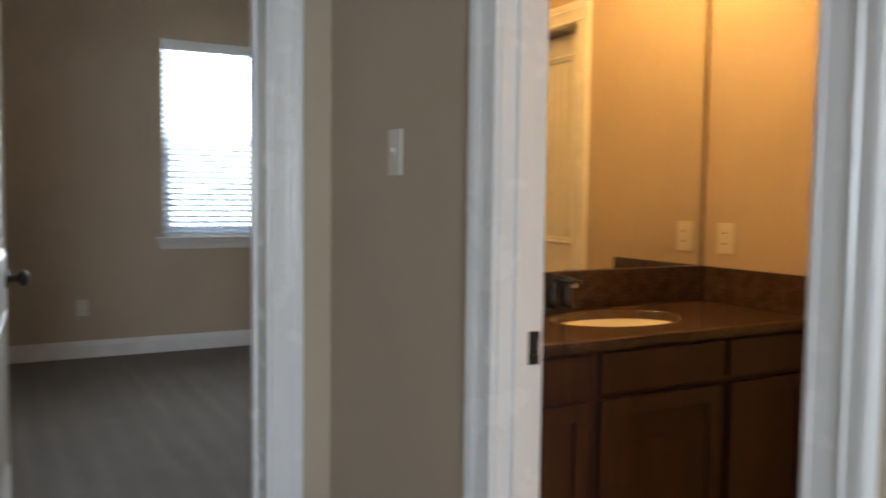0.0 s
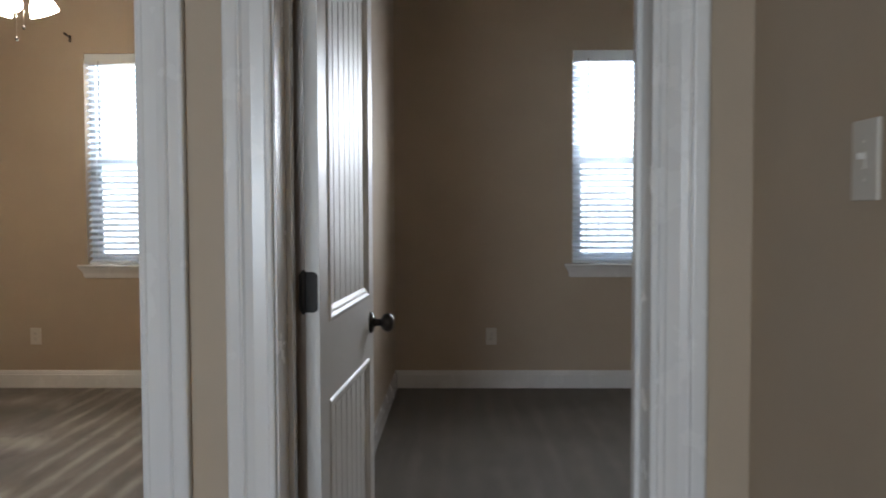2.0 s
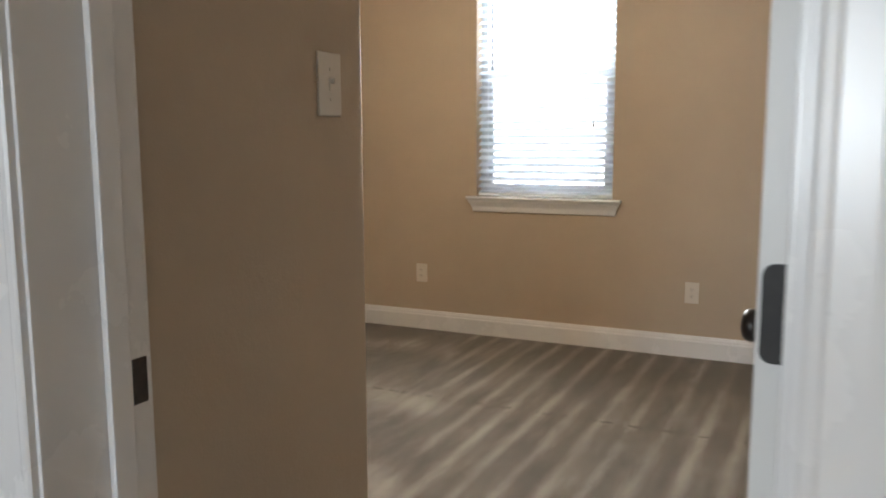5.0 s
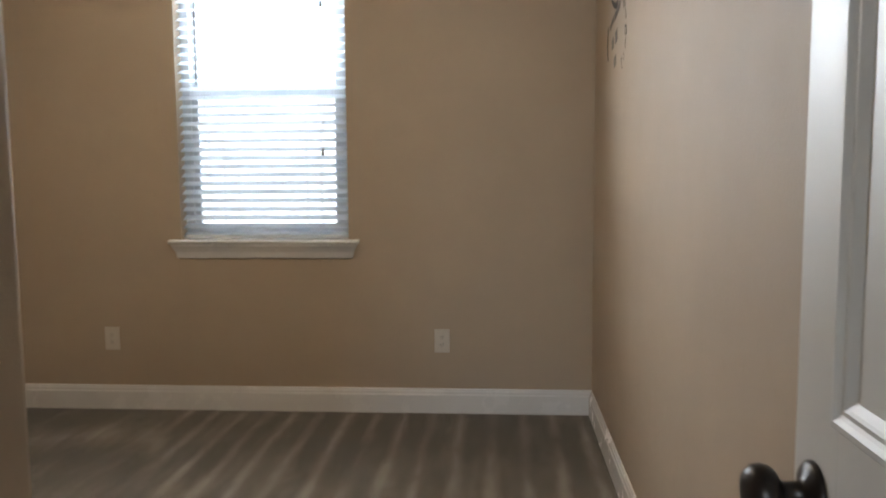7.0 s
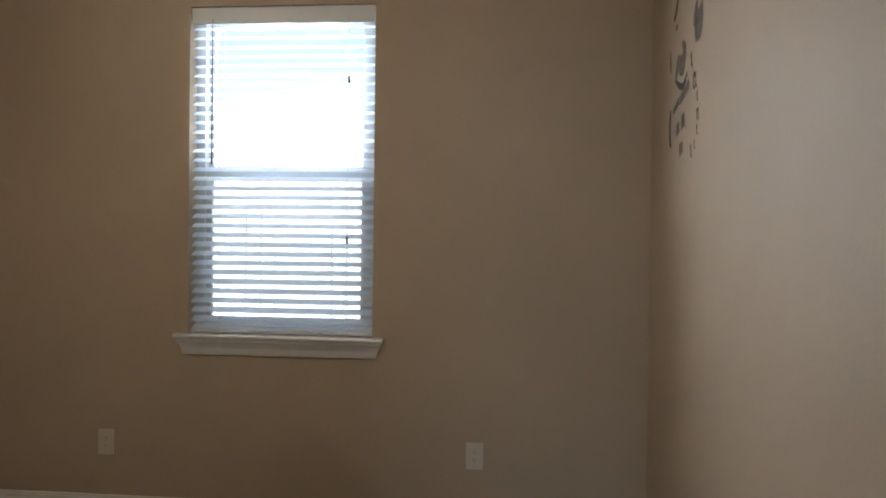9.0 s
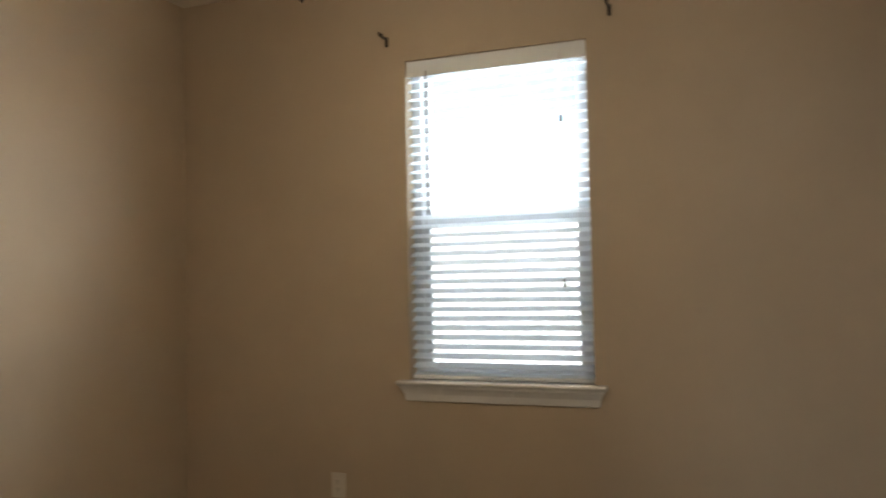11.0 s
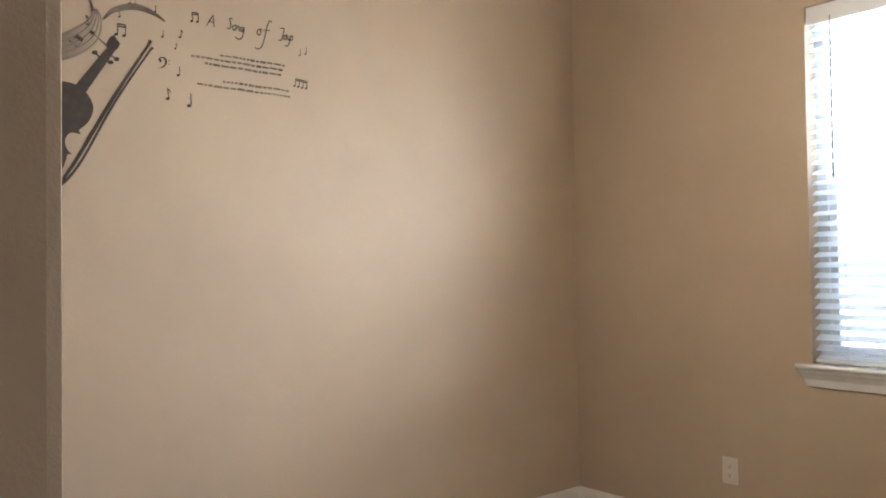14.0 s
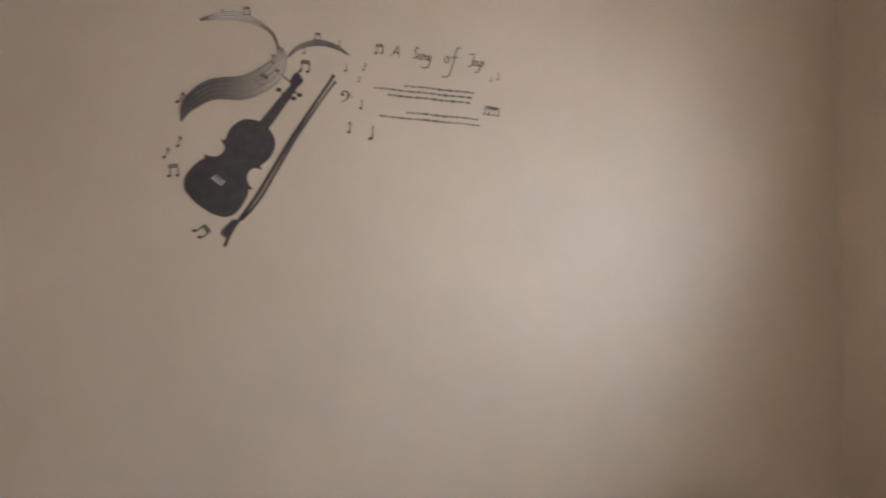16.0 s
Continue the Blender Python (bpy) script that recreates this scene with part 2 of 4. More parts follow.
GRANITE = granite()
CABINET = wood("stained_cabinet_wood", (0.026, 0.010, 0.006), (0.058, 0.021, 0.011), 0.38)
BLADE = wood("fan_blade_wood", (0.05, 0.03, 0.02), (0.11, 0.065, 0.04), 0.45, (2, 14, 14))
FENCE = wood("weathered_fence_wood", (0.50, 0.54, 0.60), (0.66, 0.70, 0.76), 0.85)
SOIL, _nt, _b = material("dry_lawn", 0.95)
_p = place_of(_nt)
_nt.links.new(ramp_of(_nt, noise_of(_nt, _p, 6, 8, 0.75), [(0.3, (0.06, 0.08, 0.03)), (0.7, (0.16, 0.15, 0.07))]), _b.inputs["Base Color"])
bump_of(_nt, _b, [(noise_of(_nt, _p, 60, 4), 1.0)], 0.6, 0.02)
TILE = painted("bath_floor_tile", (0.40, 0.32, 0.23), 0.35, 20, 0.12, 0.1, 0.001)


def glass():
    m = bpy.data.materials.new("clear_glass")
    m.use_nodes = True
    nt = m.node_tree
    out = nt.nodes["Material Output"]
    nt.nodes.remove(nt.nodes["Principled BSDF"])
    t, g, mix, f = (nt.nodes.new(k) for k in ("ShaderNodeBsdfTransparent", "ShaderNodeBsdfGlossy", "ShaderNodeMixShader", "ShaderNodeFresnel"))
    t.inputs[0].default_value = (0.93, 0.96, 0.96, 1)
    g.inputs["Roughness"].default_value = 0.02
    f.inputs["IOR"].default_value = 1.45
    nt.links.new(f.outputs[0], mix.inputs[0])
    nt.links.new(t.outputs[0], mix.inputs[1])
    nt.links.new(g.outputs[0], mix.inputs[2])
    nt.links.new(mix.outputs[0], out.inputs[0])
    return m


GLASS = glass()


def glowing(name, colour, strength):
    m, nt, b = material(name, 0.4)
    b.inputs["Base Color"].default_value = (0.85, 0.83, 0.78, 1)
    b.inputs["Emission Color"].default_value = (*colour, 1)
    b.inputs["Emission Strength"].default_value = strength
    return m


FAN_SHADE = glowing("lit_frosted_shade", (1.0, 0.84, 0.64), 13)
VANITY_GLOBE = glowing("lit_vanity_globe", (1.0, 0.55, 0.15), 34)


# ---- building blocks ----
def box(bm, x0, x1, y0, y1, z0, z1, bevel=0.0):
    v = bmesh.ops.create_cube(bm, size=1)["verts"]
    for q in v:
        q.co = ((x0 + x1) / 2 + q.co.x * (x1 - x0), (y0 + y1) / 2 + q.co.y * (y1 - y0), (z0 + z1) / 2 + q.co.z * (z1 - z0))
    if bevel:
        bmesh.ops.bevel(bm, geom=list({e for q in v for e in q.link_edges}), offset=bevel, segments=2, affect="EDGES", profile=0.6)


def ring(bm, rows, m=None, steps=24):
    """A turned shape: rows of (radius, height) about local z, closed at both ends."""
    loops = []
    for r, h in rows:
        loops.append([bm.verts.new(((m or Matrix()) @ Vector((r * math.cos(a), r * math.sin(a), h)))) for a in (2 * math.pi * i / steps for i in range(steps))])
    for a, b in zip(loops, loops[1:]):
        for i in range(steps):
            f = bm.faces.new((a[i], a[(i + 1) % steps], b[(i + 1) % steps], b[i]))
            f.smooth = True
    bm.faces.new(loops[0][::-1])
    bm.faces.new(loops[-1])


def extrude(bm, outline, place, a, b):
    """A prism: outline of (u, v), mapped by place(u, v, w) for w from a to b."""
    lo = [bm.verts.new(place(u, v, a)) for u, v in outline]
    hi = [bm.verts.new(place(u, v, b)) for u, v in outline]
    n = len(outline)
    for i in range(n):
        bm.faces.new((lo[i], lo[(i + 1) % n], hi[(i + 1) % n], hi[i]))
    bm.faces.new(lo[::-1])
    bm.faces.new(hi)


def mesh_of(name, bm, mat):
    bmesh.ops.recalc_face_normals(bm, faces=bm.faces)
    me = bpy.data.meshes.new(name)
    bm.to_mesh(me)
    bm.free()
    me.materials.append(mat)
    return me


def part(name, bm, mat, parent, label="", m=None):
    ob = new(name, mesh_of(name, bm, mat))
    ob.parent = parent
    if m is not None:
        ob.matrix_basis = m
    return tagged(ob, label)


def single(name, bm, mat, label, category, kind="", group=""):
    return tagged(new(name, mesh_of(name, bm, mat)), label, category, group, kind)


def empty(name, m, label, category, kind="", group=""):
    ob = new(name)
    ob.matrix_basis = m
    return tagged(ob, label, category, group, kind)


def blocks(name, boxes, mat, label, category, bevel=0.0):
    bm = bmesh.new()
    for b in boxes:
        box(bm, *b, bevel)
    return single(name, bm, mat, label, category, "structure")


# ---- shell ----
H = CEIL
SOUTH, HALL_W = -5.2, -1.75
OUT = WALL_N + 0.2
WB0, WB1 = -2.192, -2.192 + WINDOW_W
WA0, WA1 = 1.455, 1.455 + WINDOW_W
ROOM_A_E = 3.6
DB0, DB1 = -0.950, -0.100   # bedroom door with the decals
DA0, DA1 = 0.206, 1.026      # the other bedroom door
BD0, BD1 = -0.65, -1.42     # bathroom door, north and south side
E1 = -1.123                 # far face of the short entry wall
CLOSET_Y, E2 = 1.0, 0.885     # two faces of the closet wall

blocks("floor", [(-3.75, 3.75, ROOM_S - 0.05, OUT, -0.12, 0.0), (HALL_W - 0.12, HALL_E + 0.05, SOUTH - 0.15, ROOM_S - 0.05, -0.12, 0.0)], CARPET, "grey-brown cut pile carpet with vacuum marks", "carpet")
blocks("bathroom_floor", [(HALL_E + 0.05, BATH_E + 0.2, -2.62, ROOM_S - 0.05, -0.12, -0.004)], TILE, "tan tiled bathroom floor", "floor")
blocks("ceiling", [(-3.75, 3.75, HALL_N, OUT, H, H + 0.15), (HALL_W - 0.12, BATH_E + 0.2, -2.62, HALL_N, H, H + 0.15), (HALL_W - 0.12, HALL_E + 0.12, SOUTH - 0.15, -2.62, H, H + 0.15)], CEILING, "pale painted textured ceiling", "ceiling")
blocks("wall_north", [
    (-3.75, WB0, WALL_N, OUT, 0, H), (WB1, WA0, WALL_N, OUT, 0, H), (WA1, 3.75, WALL_N, OUT, 0, H),
    (WB0, WB1, WALL_N, OUT, 0, SILL - 0.02), (WA0, WA1, WALL_N, OUT, 0, SILL - 0.02), (WB0, WB1, WALL_N, OUT, HEAD, H), (WA0, WA1, WALL_N, OUT, HEAD, H)],
    WALL, "tan painted outside wall with two window openings", "wall")
blocks("wall_west", [(-3.75, WEST, E2, WALL_N, 0, H)], WALL, "tan painted bedroom wall carrying a music decal", "wall")
blocks("wall_closet", [(WEST, E1 + 0.001, E2, CLOSET_Y, 0, H), (E1, ENTRY_X, ROOM_S, ENTRY_Y, 0, H)], WALL, "tan painted closet wall with an outside corner", "wall", 0.012)
blocks("wall_partition", [(EAST_B, WEST_A, ROOM_S, WALL_N, 0, H)], WALL, "tan painted wall between the bedrooms", "wall")
blocks("wall_hall_north", [
    (HALL_W, DB0 - 0.02, HALL_N, ROOM_S, 0, H), (DB1 + 0.02, DA0 - 0.02, HALL_N, ROOM_S, 0, H), (DA1 + 0.045, 3.75, HALL_N, ROOM_S, 0, H),
    (DB0 - 0.02, DB1 + 0.02, HALL_N, ROOM_S, DOOR_H + 0.02, H), (DA0 - 0.02, DA1 + 0.045, HALL_N, ROOM_S, DOOR_H + 0.02, H)],
    WALL, "tan painted hall wall with two bedroom doorways", "wall")
blocks("wall_hall_east", [
    (HALL_E, BATH_W, BD0 + 0.02, HALL_N, 0, H), (HALL_E, BATH_W, SOUTH, BD1 - 0.02, 0, H), (HALL_E, BATH_W, BD1 - 0.02, BD0 + 0.02, DOOR_H + 0.02, H)],
    WALL, "tan painted hall wall with the bathroom doorway", "wall")
blocks("wall_hall_west", [(HALL_W - 0.12, HALL_W, SOUTH, ROOM_S, 0, H), (-3.75, WEST, ROOM_S, E2, 0, H), (WEST, HALL_W, ROOM_S - 0.115, ROOM_S, 0, H)], WALL, "tan painted hall wall", "wall")
blocks("wall_south", [(HALL_W - 0.12, -1.4, SOUTH - 0.15, SOUTH, 0, H), (-0.2, HALL_E + 0.115, SOUTH - 0.15, SOUTH, 0, H), (-1.4, -0.2, SOUTH - 0.15, SOUTH, 0, 0.8), (-1.4, -0.2, SOUTH - 0.15, SOUTH, 2.2, H)],
    WALL, "tan painted wall with an open window", "wall")
blocks("wall_room_east", [(ROOM_A_E, 3.75, ROOM_S, WALL_N, 0, H)], WALL, "tan painted bedroom wall", "wall")
blocks("wall_bath_north", [(BATH_W, BATH_E + 0.2, BATH_N, HALL_N, 0, H)], WALL, "tan painted bathroom wall behind the mirror", "wall")
blocks("wall_bath_east", [(BATH_E, BATH_E + 0.12, -0.60, BATH_N, 0, H), (BATH_E, BATH_E + 0.12, -2.5, -1.36, 0, H), (BATH_E, BATH_E + 0.12, -1.36, -0.60, DOOR_H + 0.02, H), (BATH_E + 0.12, BATH_E + 0.2, -1.6, -0.4, 0, H)], WALL, "tan painted bathroom wall beside the vanity", "wall")
blocks("wall_bath_south", [(BATH_W, BATH_E + 0.12, -2.62, -2.5, 0, H)], WALL, "tan painted bathroom wall", "wall")

# baseboards: a tall flat board with a moulded top
BOARD = [(0, 0), (0.016, 0), (0.016, 0.098), (0.012, 0.106), (0.011, 0.116), (0.007, 0.124), (0.006, 0.131), (0, 0.133)]


def baseboard(x0, y0, x1, y1, nx, ny):
    """Along the wall from (x0, y0) to (x1, y1); (nx, ny) points into the room."""
    bm = bmesh.new()
    extrude(bm, BOARD, lambda u, v, w: (x0 + (x1 - x0) * w + nx * u, y0 + (y1 - y0) * w + ny * u, v), 0, 1)
    return single("baseboard", bm, TRIM, "white painted tall moulded baseboard along the wall", "baseboard", "structure")


T = 0.016
for run in (
    (WEST, WALL_N, EAST_B, WALL_N, 0, -1), (EAST_B, ROOM_S + 0.02, EAST_B, WALL_N - T, -1, 0), (WEST, CLOSET_Y, WEST, WALL_N - T, 1, 0),
    (WEST + T, CLOSET_Y, E1 - T, CLOSET_Y, 0, 1), (E1, CLOSET_Y, E1, ENTRY_Y, -1, 0), (E1 - T, ENTRY_Y, ENTRY_X, ENTRY_Y, 0, 1), (ENTRY_X, ROOM_S + 0.02, ENTRY_X, ENTRY_Y + T, 1, 0),
    (WEST_A, WALL_N, ROOM_A_E, WALL_N, 0, -1), (WEST_A, ROOM_S + 0.02, WEST_A, WALL_N - T, 1, 0), (ROOM_A_E, ROOM_S, ROOM_A_E, WALL_N - T, -1, 0),
    (HALL_E, BD0 + 0.13, HALL_E, HALL_N, -1, 0), (HALL_W, HALL_N, DB0 - 0.13, HALL_N, 0, -1),
):
    baseboard(*run)

# ---- doors ----
CASING = [(0, 0), (0, 0.010), (0.004, 0.0125), (0.012, 0.0135), (0.016, 0.0115), (0.044, 0.0130), (0.060, 0.0165), (0.066, 0.0205), (0.070, 0.0165), (0.075, 0.0185), (0.094, 0.0215), (0.101, 0.0200), (0.104, 0.016), (0.104, 0)]


def door_frame(name, m, width, depth, label, reveal=0.006):
    """Local x runs across the opening, y from the hall face through the wall; reveal: jamb edge left bare on the far side."""
    door = empty(name, m, label, "door", "structure")
    for s, x, jx in ((-1, -0.006, -0.006), (1, width + reveal, width + 0.006)):
        for face, f in ((0, -1), (depth, 1)):
            bm = bmesh.new()
            extrude(bm, CASING, lambda u, v, w: (x + s * u, face + f * (v + 0.001), w), 0, DOOR_H + 0.006)
            part("casing", bm, TRIM, door, "moulded white casing")
        bm = bmesh.new()
        box(bm, *sorted((jx - s * 0.006, x + s * 0.013)), -0.001, depth + 0.001, 0, DOOR_H + 0.018, 0.0015)
        part("jamb", bm, TRIM, door)
        bm = bmesh.new()
        box(bm, *sorted((jx - s * 0.006, jx - s * 0.018)), depth - 0.078, depth - 0.040, 0, DOOR_H, 0.002)
        part("door_stop", bm, TRIM, door)
    for face, f in ((0, -1), (depth, 1)):
        bm = bmesh.new()
        extrude(bm, CASING, lambda u, v, w: (w, face + f * (v + 0.001), DOOR_H + 0.006 + u), -0.110, width + 0.104 + reveal)
        part("casing", bm, TRIM, door, "moulded white casing")
    bm = bmesh.new()
    box(bm, 0, width, -0.001, depth + 0.001, DOOR_H, DOOR_H + 0.018, 0.0015)
    part("jamb", bm, TRIM, door)
    return door


LEAF_T = 0.035
KNOB_ROWS = [(0.036, 0), (0.036, 0.004), (0.031, 0.009), (0.017, 0.012), (0.013, 0.018), (0.012, 0.034), (0.015, 0.039), (0.024, 0.043), (0.030, 0.050), (0.032, 0.059), (0.030, 0.068), (0.023, 0.075), (0.011, 0.0785), (0.002, 0.079)]


def door_leaf(parent, m, width, hinge_face):
    """Two-panel plank door; local x from the hinge edge, y through the thickness."""
    top = 2.135
    rails = [(0.012, 0.245), (0.815, 1.050), (2.015, top)]
    stile = 0.118
    bm = bmesh.new()
    box(bm, 0, stile, 0, LEAF_T, 0.012, top, 0.0015)
    box(bm, width - stile, width, 0, LEAF_T, 0.012, top, 0.0015)
    for a, b in rails:
        box(bm, stile - 0.001, width - stile + 0.001, 0.0002, LEAF_T - 0.0002, a, b)
    leaf = part("door_leaf", bm, DOOR, parent, "white two-panel plank door leaf standing open", m)
    for z0, z1 in ((rails[0][1], rails[1][0]), (rails[1][1], rails[2][0])):
        # sloped sticking round the panel, on both faces
        for y, s in ((0, 1), (LEAF_T, -1)):
            bm = bmesh.new()
            steps = [(-0.017, 0.0), (-0.013, -0.0040), (-0.006, -0.0050), (-0.001, -0.0010), (0.003, 0.0012), (0.008, 0.0010), (0.012, 0.0030), (0.021, 0.0090), (0.025, 0.0100)]
            loops = [[bm.verts.new(c) for c in ((stile + o, y + s * d, z0 + o), (width - stile - o, y + s * d, z0 + o), (width - stile - o, y + s * d, z1 - o), (stile + o, y + s * d, z1 - o))] for o, d in steps]
            for a, b in zip(loops, loops[1:]):
                for i in range(4):
                    bm.faces.new((a[i], a[(i + 1) % 4], b[(i + 1) % 4], b[i]))
            part("panel_moulding", bm, DOOR, leaf)
        # planks with V grooves
        x0, x1 = stile + 0.022, width - stile - 0.022
        n = 7
        pw = (x1 - x0) / n
        for i in range(n):
            bm = bmesh.new()
            box(bm, x0 + i * pw + 0.0004, x0 + (i + 1) * pw - 0.0004, 0.0085, LEAF_T - 0.0085, z0 + 0.015, z1 - 0.015)
            e = [e for e in bm.edges if abs(e.verts[0].co.z - e.verts[1].co.z) > 0.1]
            bmesh.ops.bevel(bm, geom=e, offset=0.005, segments=1, affect="EDGES")
            part("plank", bm, DOOR, leaf)
    for s, y in ((1, LEAF_T), (-1, 0)):
        bm = bmesh.new()
        ring(bm, KNOB_ROWS, Matrix.Translation((width - 0.062, y, 0.945)) @ pose(0, 0, 0, -90 * s, 0, 0))
        part("knob", bm, BRONZE, leaf, "dark bronze round door knob")
    for z in (0.28, 1.120, 1.945):
        bm = bmesh.new()
        box(bm, -0.0022, 0.0008, *((0.004, LEAF_T + 0.016) if hinge_face > 0 else (-0.016, LEAF_T - 0.004)), z - 0.05, z + 0.05)
        e = [e for e in bm.edges if abs(e.verts[0].co.x - e.verts[1].co.x) > 0.001]
        bmesh.ops.bevel(bm, geom=e, offset=0.012, segments=4, affect="EDGES", profile=0.5)
        ring(bm, [(0.003, -0.054), (0.0062, -0.050), (0.0062, 0.050), (0.003, 0.054)], Matrix.Translation((-0.004, hinge_face, z)), 12)
        part("hinge", bm, HINGE, leaf, "black door hinge")
    return leaf


def strike(parent, x, y, z, s):
    bm = bmesh.new()
    box(bm, *sorted((x - s * 0.001, x + s * 0.0025)), y - 0.016, y + 0.016, z - 0.033, z + 0.033, 0.001)
    return part("strike_plate", bm, BRONZE, parent, "dark bronze strike plate")


DEPTH = ROOM_S - HALL_N
door_b = door_frame("door_1", pose(DB0, HALL_N, 0), DB1 - DB0, DEPTH, "white cased bedroom doorway, its plank door swung open")
strike(door_b, 0, DEPTH - 0.02, 0.955, 1)
door_leaf(door_b, pose(-0.106 - DB0, DEPTH + 0.012, 0, 0, 0, 90), 0.81, -0.004)
door_a = door_frame("door_2", pose(DA0, HALL_N, 0), DA1 - DA0, DEPTH, "white cased bedroom doorway, its plank door swung open", 0.014)
door_leaf(door_a, pose(0.266 - DA0, DEPTH + 0.012, 0, 0, 0, 86.8), 0.81, LEAF_T + 0.004)
strike(door_a, DA1 - DA0, DEPTH - 0.02, 0.955, -1)
door_c = door_frame("door_3", pose(HALL_E, BD0, 0, 0, 0, -90), BD0 - BD1, BATH_W - HALL_E, "white cased bathroom doorway standing open")
strike(door_c, 0, BATH_W - HALL_E - 0.02, 0.932, 1)
for z in (0.905, 0.959):
    bm = bmesh.new()
    box(bm, 0.0005, 0.010, BATH_W - HALL_E - 0.046, BATH_W - HALL_E - 0.008, z - 0.011, z + 0.011, 0.001)
    part("strike_lip", bm, BRONZE, door_c, "dark bronze strike plate lip")
door_leaf(door_c, pose(BD0 - BD1 + 0.045, BATH_W - HALL_E + 0.03, 0, 0, 0, 88), 0.74, LEAF_T + 0.004)
door_d = door_frame("door_4", pose(BATH_E, -0.62, 0, 0, 0, -90), 0.72, 0.12, "white cased bathroom closet door, shut")
door_leaf(door_d, pose(0.005, 0.08, 0), 0.71, LEAF_T + 0.004)

# ---- windows ----
RECESS = 0.085   # from the wall face to the window frame


def window(name, x0, label):
    x1 = x0 + WINDOW_W
    win = empty(name, pose(x0, WALL_N, 0), label, "window", "structure")
    w = WINDOW_W
    y0, y1 = RECESS, RECESS + 0.07
    bm = bmesh.new()
    for b in ((0, 0.045, y0, y1, SILL, HEAD), (w - 0.045, w, y0, y1, SILL, HEAD), (0.045, w - 0.045, y0, y1, SILL, SILL + 0.045), (0.045, w - 0.045, y0, y1, HEAD - 0.045, HEAD)):
        box(bm, *b, 0.002)
    part("window_frame", bm, VINYL, win)
    for z0, z1, low, high, y in ((SILL + 0.045, RAIL + 0.02, 0.030, 0.050, y0 + 0.012), (RAIL - 0.015, HEAD - 0.045, 0.050, 0.030, y0 + 0.040)):
        bm = bmesh.new()
        for b in ((0.046, 0.08, y, y + 0.026, z0, z1), (w - 0.08, w - 0.046, y, y + 0.026, z0, z1), (0.08, w - 0.08, y, y + 0.026, z0, z0 + low), (0.08, w - 0.08, y, y + 0.026, z1 - high, z1)):
            box(bm, *b, 0.002)
        part("sash", bm, VINYL, win)
        bm = bmesh.new()
        box(bm, 0.078, w - 0.078, y + 0.011, y + 0.015, z0 + low - 0.002, z1 - high + 0.002)
        part("pane", bm, GLASS, win).visible_shadow = False
    # stool with rounded nose and horns
    bm = bmesh.new()
    nose = [(RECESS, -0.022), (RECESS, 0), (-0.038, 0), (-0.044, -0.004), (-0.047, -0.011), (-0.044, -0.018), (-0.038, -0.022)]
    extrude(bm, nose, lambda u, v, t: (t, u, SILL + v), 0.002, w - 0.002)
    horn = [(-0.0005, -0.022), (-0.0005, 0)] + nose[2:]
    for a, b in ((-0.058, 0.002), (w - 0.002, w + 0.058)):
        extrude(bm, horn, lambda u, v, t: (t, u, SILL + v), a, b)
    part("window_sill", bm, TRIM, win, "white painted window stool with horns")
    # apron: a crown-like board with mitred ends
    bm = bmesh.new()
    prof = [(0.036, -0.022), (0.034, -0.034), (0.026, -0.046), (0.016, -0.066), (0.013, -0.086), (0.010, -0.098), (0.0, -0.102)]
    loops = []
    for d, z in prof:
        loops.append([bm.verts.new(c) for c in ((-0.012 - d, -0.0005, SILL + z), (-0.012 - d, -d - 0.0005, SILL + z), (w + 0.012 + d, -d - 0.0005, SILL + z), (w + 0.012 + d, -0.0005, SILL + z))])
    for a, b in zip(loops, loops[1:]):
        for i in range(3):
            bm.faces.new((a[i], a[i + 1], b[i + 1], b[i]))
    bm.faces.new(loops[0])
    part("apron", bm, TRIM, win, "moulded white apron below the sill")
    return win


def slat_mesh(length):
    bm = bmesh.new()
    n = 6
    arc = [(-0.025 + 0.05 * i / n, 0.0026 * (1 - (2 * i / n - 1) ** 2)) for i in range(n + 1)]
    outline = arc + [(u, v - 0.0026) for u, v in reversed(arc)]
    extrude(bm, outline, lambda u, v, t: (t, u, v), 0, length)
    return mesh_of("slat", bm, SLAT_VINYL)


SLAT = slat_mesh(WINDOW_W - 0.016)


